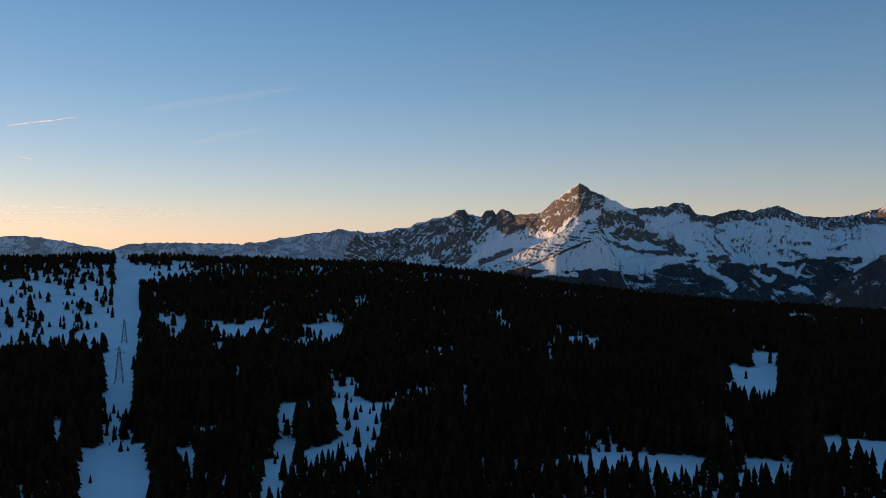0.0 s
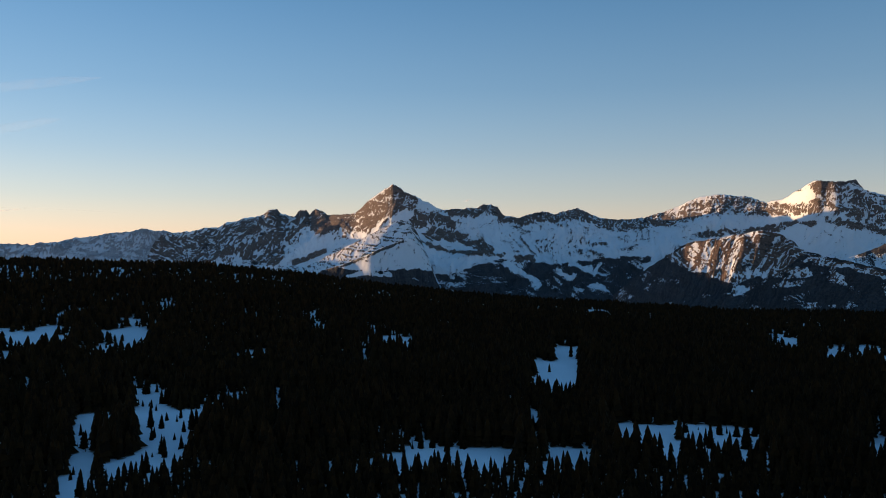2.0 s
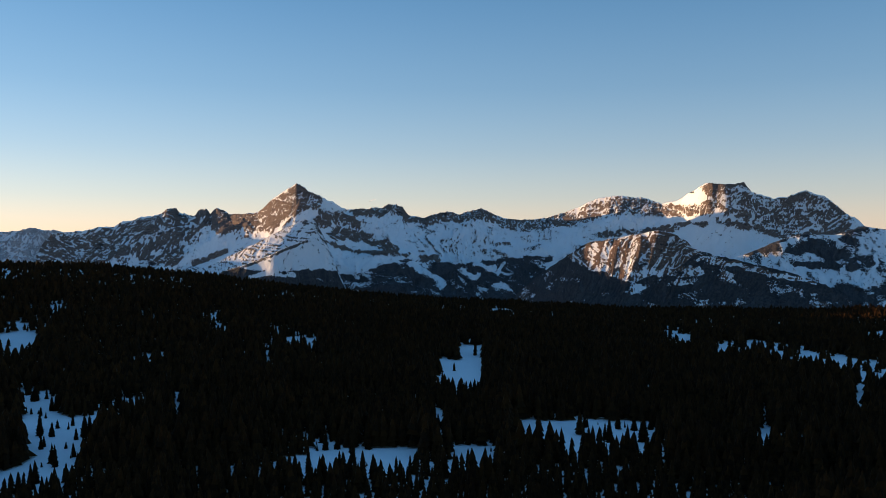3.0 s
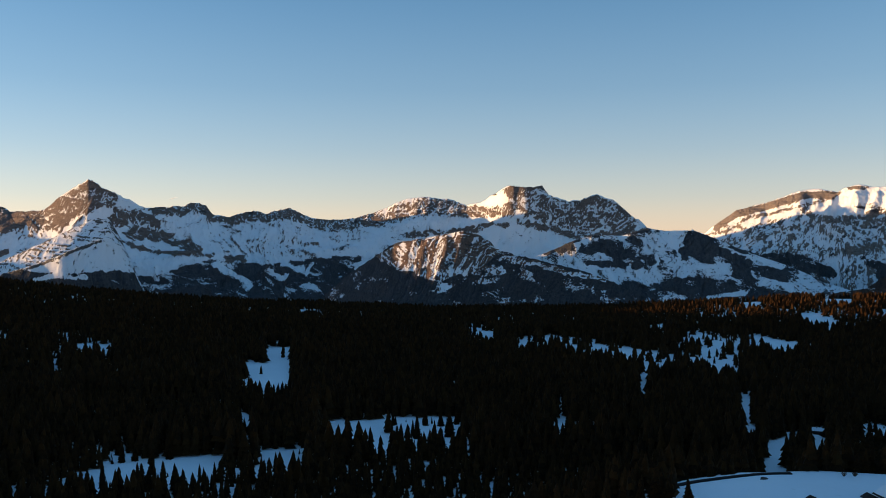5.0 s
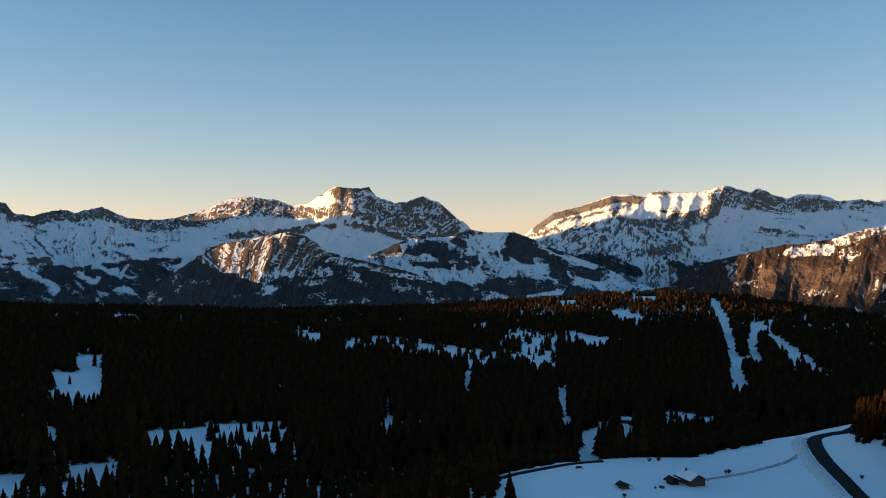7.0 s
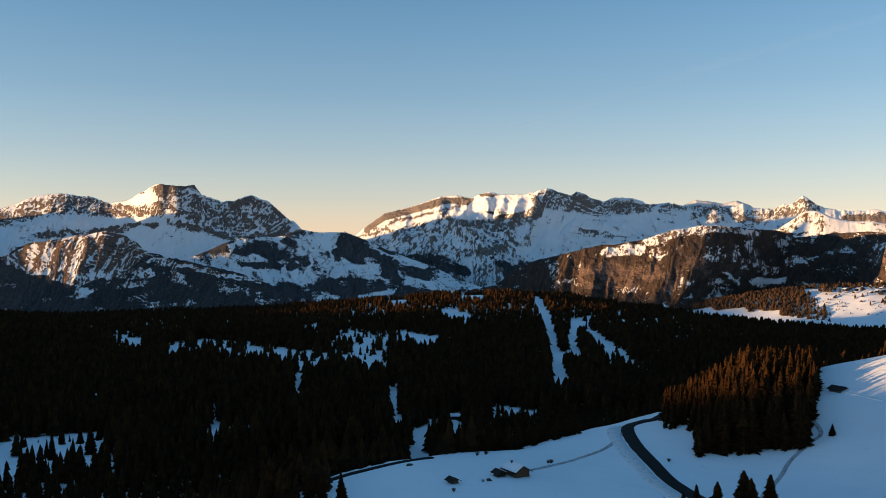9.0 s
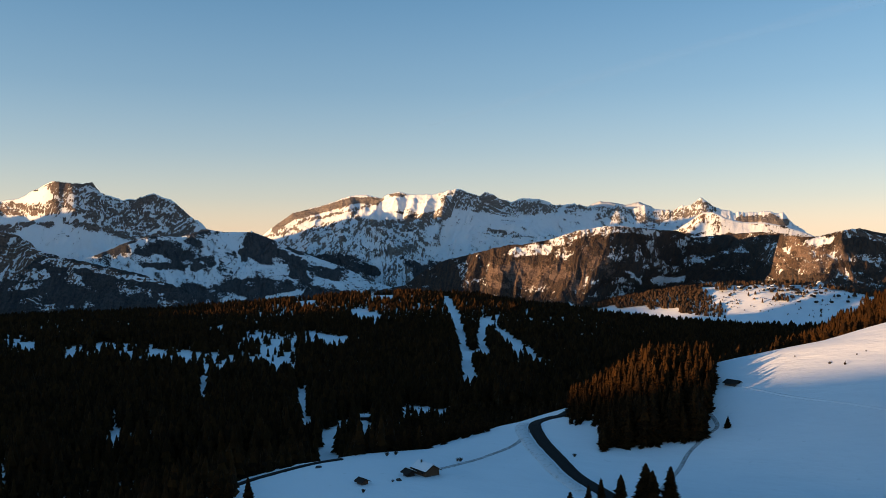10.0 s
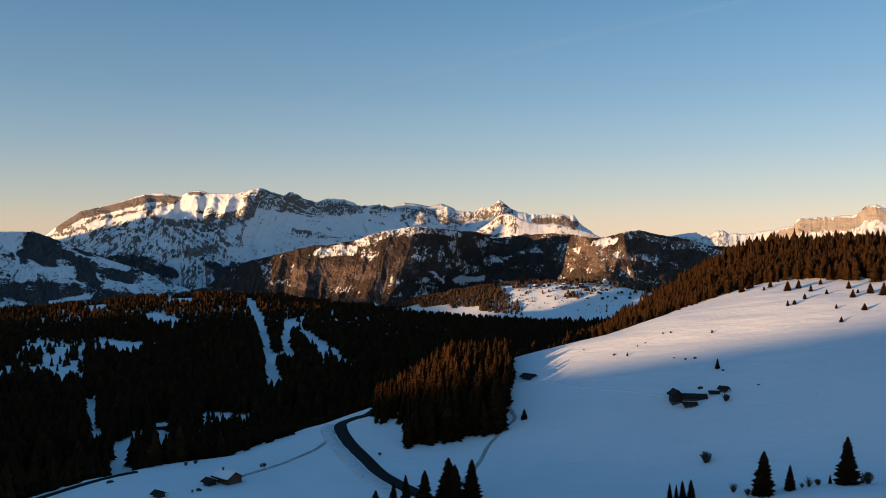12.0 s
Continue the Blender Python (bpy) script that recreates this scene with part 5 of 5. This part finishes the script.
# ---- single trees and shrubs ----
def spruce_template(seed, tiers=30, spokes=11, width=0.2):
    rng = random.Random(seed)
    v, f = spruce_arrays(rng, 16, 9, 0.97, width * 0.76, 0.62)
    bv, bf = branch_arrays(rng, tiers, spokes, width * 1.02)
    f = np.vstack([f, bf + len(v)])
    v = np.vstack([v, bv])
    me = bpy.data.meshes.new("crown")
    me.from_pydata(v.tolist(), [], f.tolist())
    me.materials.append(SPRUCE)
    bm = bmesh.new()
    bmesh.ops.create_cone(bm, cap_ends=True, segments=7, radius1=0.022, radius2=0.004, depth=0.95, matrix=Matrix.Translation((0, 0, 0.425)))
    tr = bpy.data.meshes.new("trunk")
    bm.to_mesh(tr)
    bm.free()
    tr.materials.append(BARK)
    return me, tr


SPRUCES = [spruce_template(s, width=w) for s, w in ((1, 0.18), (2, 0.22), (3, 0.26), (4, 0.2), (5, 0.16), (6, 0.24))]


def spruce(az, r, tall, kind, wide=1.0, label="dark green spruce standing alone in the snow", group="spruces of the glades"):
    x, y = az_xy(az, r)
    ob = new("spruce")
    ob.matrix_basis = pose(float(x), float(y), float(land(x, y)) + EYE - 0.3, random.uniform(-2, 2), random.uniform(-2, 2), random.uniform(0, 360)) @ Matrix.Diagonal((tall * wide, tall * wide, tall, 1))
    tagged(ob, label, "tree", group)
    for nm, me in zip(("crown", "trunk"), SPRUCES[kind]):
        o = new(nm, me)
        o.parent = ob
    return ob


NEAR_LABEL = "tall dark spruce with ragged branches beside the road"
for az, r, tall, kind, wide in ((69.9, 268, 9.5, 2, 1.2), (71.1, 272, 10.5, 0, 1.1), (72.0, 276, 12, 3, 0.9), (73.2, 276, 13.5, 1, 1.1), (74.9, 284, 15.6, 2, 1.15),
                                (75.35, 280, 14.4, 1, 1.1), (76.4, 283, 15.2, 3, 1.2), (45.2, 296, 11, 0, 1.0), (46.2, 300, 13, 3, 1.0), (47.0, 296, 9, 1, 1.0), (48.3, 291, 10, 0, 1.1)):
    spruce(az, r, tall, kind, wide * 1.15, NEAR_LABEL, "spruces by the road")
FIELD_LABEL = "dark spruce on the open snow slope"
for az, r, tall, kind, wide in ((95.32, 277, 14.2, 1, 1.15), (96.91, 279, 8.4, 0, 1.15), (100.18, 287, 15.5, 3, 1.2), (99.2, 287, 3.4, 0, 1.0), (89.58, 281, 5.4, 0, 1.0), (90.0, 281, 4.8, 4, 1.0),
                                (90.4, 280, 6.2, 3, 1.0), (90.95, 279, 6.6, 1, 1.0), (80.0, 364, 5.0, 2, 1.2), (92.57, 383, 4.8, 4, 1.45)):
    spruce(az, r, tall, kind, wide * 1.08, FIELD_LABEL, "spruces on the alp")
for k, (x, y) in enumerate(LONE):
    spruce(math.degrees(math.atan2(x, y)), math.hypot(x, y), random.choice((2.5, 3.5, 5, 6, 7.5, 9, 11, 13, 16)) * random.uniform(0.85, 1.1), k % 6, random.uniform(0.85, 1.1))


def shrub_template(seed, leafy):
    """Thin bent twigs from one foot, with or without a few dry clumps."""
    rng = random.Random(seed)
    bm = bmesh.new()
    for k in range(80):
        a, lean = rng.uniform(0, 6.28), rng.uniform(0.05, 0.75)
        p = Vector((0, 0, -0.1))
        n = 4
        for j in range(n):
            q = p + Vector((math.cos(a) * lean, math.sin(a) * lean, 1.0)).normalized() * rng.uniform(0.1, 0.27)
            w0, w1 = 0.014 * (1 - j / n) + 0.006, 0.014 * (1 - (j + 1) / n) + 0.005
            vs = [bm.verts.new(p + Vector((w0 * math.cos(b), w0 * math.sin(b), 0))) for b in (0, 2.1, 4.2)]
            us = [bm.verts.new(q + Vector((w1 * math.cos(b), w1 * math.sin(b), 0))) for b in (0, 2.1, 4.2)]
            for i in range(3):
                bm.faces.new((vs[i], vs[(i + 1) % 3], us[(i + 1) % 3], us[i]))
            if leafy and j >= 1:
                for _ in range(3):
                    c = q + Vector((rng.uniform(-0.08, 0.08), rng.uniform(-0.08, 0.08), rng.uniform(-0.05, 0.05)))
                    s = rng.uniform(0.05, 0.11)
                    tri = [bm.verts.new(c + Vector((rng.uniform(-s, s), rng.uniform(-s, s), rng.uniform(-s, s)))) for _ in range(3)]
                    bm.faces.new(tri)
            p, a, lean = q, a + rng.uniform(-0.5, 0.5), lean * rng.uniform(0.8, 1.3)
    me = bpy.data.meshes.new("twigs")
    bm.to_mesh(me)
    bm.free()
    me.materials.append(BARK)
    return me


SHRUBS = [shrub_template(s, s % 2) for s in range(1, 5)]


def shrub(az, r, tall, kind, wide=1.0):
    x, y = az_xy(az, r)
    ob = new("shrub", SHRUBS[kind])
    ob.matrix_basis = pose(float(x), float(y), float(land(x, y)) + EYE - 0.1, 0, 0, 50 * kind + az) @ Matrix.Diagonal((tall * wide, tall * wide, tall, 1))
    return tagged(ob, "bare brown shrub poking through the snow", "shrub", "shrubs on the alp")


for k, (az, r, tall) in enumerate(((91.84, 316, 5.0), (93.55, 281, 4.2), (94.4, 277, 2.6), (98.0, 282, 4.0), (98.5, 284, 2.5), (97.6, 281, 2.4), (101.3, 290, 4.6), (101.0, 290, 2.6),
                                   (93.09, 356, 3.6), (90.9, 354, 2.0), (70.2, 345, 1.8), (62.3, 338, 2.2), (62.5, 338, 2.0), (57.9, 306, 1.6), (55.9, 293, 1.8), (57.5, 350, 2.8), (58.1, 352, 2.2))):
    shrub(az, r, tall, k % 4, 0.9)
BUSH_LABEL = "stunted young spruce on the sunlit snow"
YOUNG = [
    (93.84, 521, 3.8, 1.7), (94.05, 502, 4.7, 2.1), (94.46, 511, 5.1, 1.5), (94.69, 513, 3.1, 1.7), (95.03, 525, 4.9, 2.1), (95.37, 495, 2.7, 1.5),
    (95.74, 503, 5.1, 1.7), (95.97, 525, 4.2, 2.1), (96.77, 487, 5.9, 1.5), (97.39, 492, 5.3, 1.7), (98.1, 482, 3.9, 2.1), (97.75, 464, 3.4, 1.5),
    (96.77, 453, 3.3, 1.7), (97.16, 455, 2.7, 2.1), (99, 475, 2.9, 1.5), (100.45, 466, 4.7, 1.7), (100.73, 476, 2.6, 2.1), (101.4, 475, 5.7, 1.5),
    (99.54, 445, 2.7, 1.7), (101.1, 442, 3.6, 2.1), (99.83, 425, 2.9, 1.5), (102.13, 470, 6.9, 1.7), (100.23, 487, 4.6, 2.1), (98.65, 501, 3.7, 1.5),
    (86.85, 406, 2, 1.6), (89.14, 427, 1.4, 1.8), (89.64, 427, 1.4, 1.8), (92.22, 422, 1.8, 2), (87.5, 415, 1.2, 2), (88, 418, 1, 2),
    (84, 421, 1.1, 2),
]
for k, (az, r, tall, wide) in enumerate(YOUNG):
    spruce(az, r, tall, k % 6, wide, BUSH_LABEL, "young spruces on the slope")


# ---- power line ----
def pylon(az, r, tall, turn):
    ob = thing("pylon", az, r, turn, "slender grey steel lattice pylon in the forest cut", "pylon", "pylons of the power line")
    foot, head = tall * 0.11, tall * 0.018

    def bar(bm, a, b, w):
        a, b = Vector(a), Vector(b)
        q = (b - a).to_track_quat("Z", "Y").to_matrix().to_4x4()
        bmesh.ops.create_cube(bm, size=1.0, matrix=Matrix.Translation((a + b) / 2) @ q @ Matrix.Diagonal((w, w, (b - a).length, 1)))

    def corner(k, f):
        h = foot + (head - foot) * min(1, f / 0.82)
        return ((1, 1), (-1, 1), (-1, -1), (1, -1))[k % 4][0] * h, ((1, 1), (-1, 1), (-1, -1), (1, -1))[k % 4][1] * h, f * tall

    for k in range(4):
        bm = bmesh.new()
        bar(bm, (corner(k, 0)[0], corner(k, 0)[1], -1), corner(k, 1.0), 0.28)
        part("leg", bm, STEEL, ob)
    levels = [0, 0.2, 0.37, 0.51, 0.63, 0.73, 0.82, 0.9, 1.0]
    for lo, hi in zip(levels, levels[1:]):
        bm = bmesh.new()
        for k in range(4):
            bar(bm, corner(k, lo), corner(k + 1, hi), 0.14)
            bar(bm, corner(k + 1, lo), corner(k, hi), 0.14)
            bar(bm, corner(k, hi), corner(k + 1, hi), 0.14)
        part("brace", bm, STEEL, ob)
    for f, side, reach in ((0.74, -1, 0.14), (0.83, 1, 0.14), (0.92, -1, 0.11)):
        bm = bmesh.new()
        tip = (side * reach * tall, 0, f * tall + 0.3)
        for k in range(4):
            bar(bm, corner(k, f), tip, 0.16)
        bar(bm, corner(0, f + 0.05), tip, 0.16)
        arm = part("crossarm", bm, STEEL, ob)
        bm = bmesh.new()
        bar(bm, tip, (tip[0], 0, tip[2] - 1.6), 0.22)
        part("insulator", bm, GLASS_DARK, arm, "dark hanging insulator")
    part("footing", boxes(*[((1.2, 1.2, 1.6), (corner(k, 0)[0], corner(k, 0)[1], -0.5)) for k in range(4)]), CONCRETE, ob)
    return ob


pylon(-21.05, 776, 31, 12)
pylon(-20.74, 972, 25, 12)


# ---- the village on the far slope ----
def far_house(az, r, turn, k):
    ob = thing("village_house", az, r, turn, "small far wooden house with a snowy roof in the village", "house", "houses of the village")
    part("wall", gable_solid(8.5, 7, 3, 5), DARK_WOOD_WALL, ob)
    for side in (-1, 1):
        part("roof", roof_slab(8.5, 7, 3, 5, side, 0.9, 0.35, 0.05), SHEET_ROOF if k else ROOF_SNOW, ob)
    return ob


first = [far_house(84.0, 2800, 40, 1), far_house(84.4, 2790, 100, 0)]
rng = random.Random(12)
for k in range(52):
    az, r = rng.choice(((80.6, 2800), (81.6, 2790), (82.6, 2800), (83.6, 2785), (84.6, 2800), (85.6, 2780)))
    az, r = az + rng.gauss(0, 0.7), r + rng.gauss(0, 22)
    x, y = az_xy(az, r)
    copy_thing(first[k % 4 == 3], pose(float(x), float(y), float(land(x, y)) + EYE, 0, 0, rng.uniform(0, 180)))

# ---- vapour trails ----
def vapour_material(name, share):
    m = Nodes(name)
    uv = m.add("ShaderNodeTexCoord", "Generated")
    n = m.noise(m.scaled(uv, 9, 1, 2), 2.0, 4, 0.6)
    clear = m.add("ShaderNodeBsdfTransparent")
    both_ways = m.n.new("ShaderNodeMixShader")
    m.l.new(m.add("ShaderNodeBsdfDiffuse", 0, Color=(0.9, 0.9, 0.9)), both_ways.inputs[1])
    m.l.new(m.add("ShaderNodeBsdfTranslucent", 0, Color=(0.9, 0.9, 0.9)), both_ways.inputs[2])
    white = both_ways.outputs[0]
    mixed = m.n.new("ShaderNodeMixShader")
    m.put(mixed.inputs[0], m.maths("MULTIPLY", m.step(n, 0.15, 0.6), share))
    m.l.new(clear, mixed.inputs[1])
    m.l.new(white, mixed.inputs[2])
    m.l.new(mixed.outputs[0], m.n["Material Output"].inputs[0])
    m.n.remove(m.bsdf)
    return m.mat


THIN, THICK = vapour_material("thin vapour", 0.03), vapour_material("bright vapour", 0.34)


def trail(az0, el0, az1, el1, wide, material, bend=0.0):
    """A long thin wisp, high and far off, thickest in its middle."""
    n = 40
    t = np.linspace(0, 1, n)
    az, el = az0 + (az1 - az0) * t, el0 + (el1 - el0) * t + bend * np.sin(np.pi * t) + 0.05 * fbm(t * 6, t * 0 + az0, 3, 5)
    half = np.radians(wide) * 4890 * np.sin(np.pi * np.clip(t, 0.02, 0.98)) ** 0.6 * (0.7 + 0.5 * value_noise(t * 9, t * 0 + el0, 3))
    rows = []
    for k in range(8):
        b = 2 * np.pi * k / 8
        r = 4890 + half * np.cos(b) * 0.5
        x, y = az_xy(az, r)
        rows.append(np.stack([x, y, np.tan(np.radians(el)) * r + half * np.sin(b) + EYE], 1))
    v = np.stack(rows + [rows[0]], 1).reshape(-1, 3)
    ob = link_mesh("vapour_trail", v, grid_faces(n, 9), material, None, True)
    ob.visible_shadow = False
    return tagged(ob, "thin white vapour trail high in the evening sky", "cloud", "vapour trails", "structure")


trail(-27.5, 7.1, -23.3, 7.9, 0.05, THICK)
trail(-26.0, 7.25, -19.8, 7.65, 0.06, THIN)
trail(-20.0, 8.5, -9.5, 10.4, 0.34, THIN)
trail(-17.0, 6.5, -11.8, 7.7, 0.32, THIN)
HAZY = vapour_material("evening cloud streaks", 0.3)
trail(-31.0, 2.25, -17.5, 2.15, 0.045, HAZY, 0.06)
trail(-30.0, 1.75, -21.5, 1.95, 0.07, HAZY, 0.1)
trail(-25.5, 1.5, -14.0, 2.1, 0.06, HAZY, 0.0)
trail(-29.0, 1.35, -23.0, 1.25, 0.09, HAZY, 0.05)
trail(-21.0, 2.35, -8.0, 2.0, 0.04, THIN, 0.05)
trail(-26.8, 5.35, -26.0, 5.15, 0.04, THICK)
trail(60.0, 8.0, 98.0, 15.8, 0.35, vapour_material("faint vapour", 0.009), 1.0)
trail(14.0, 2.9, 14.5, 3.05, 0.03, THICK)
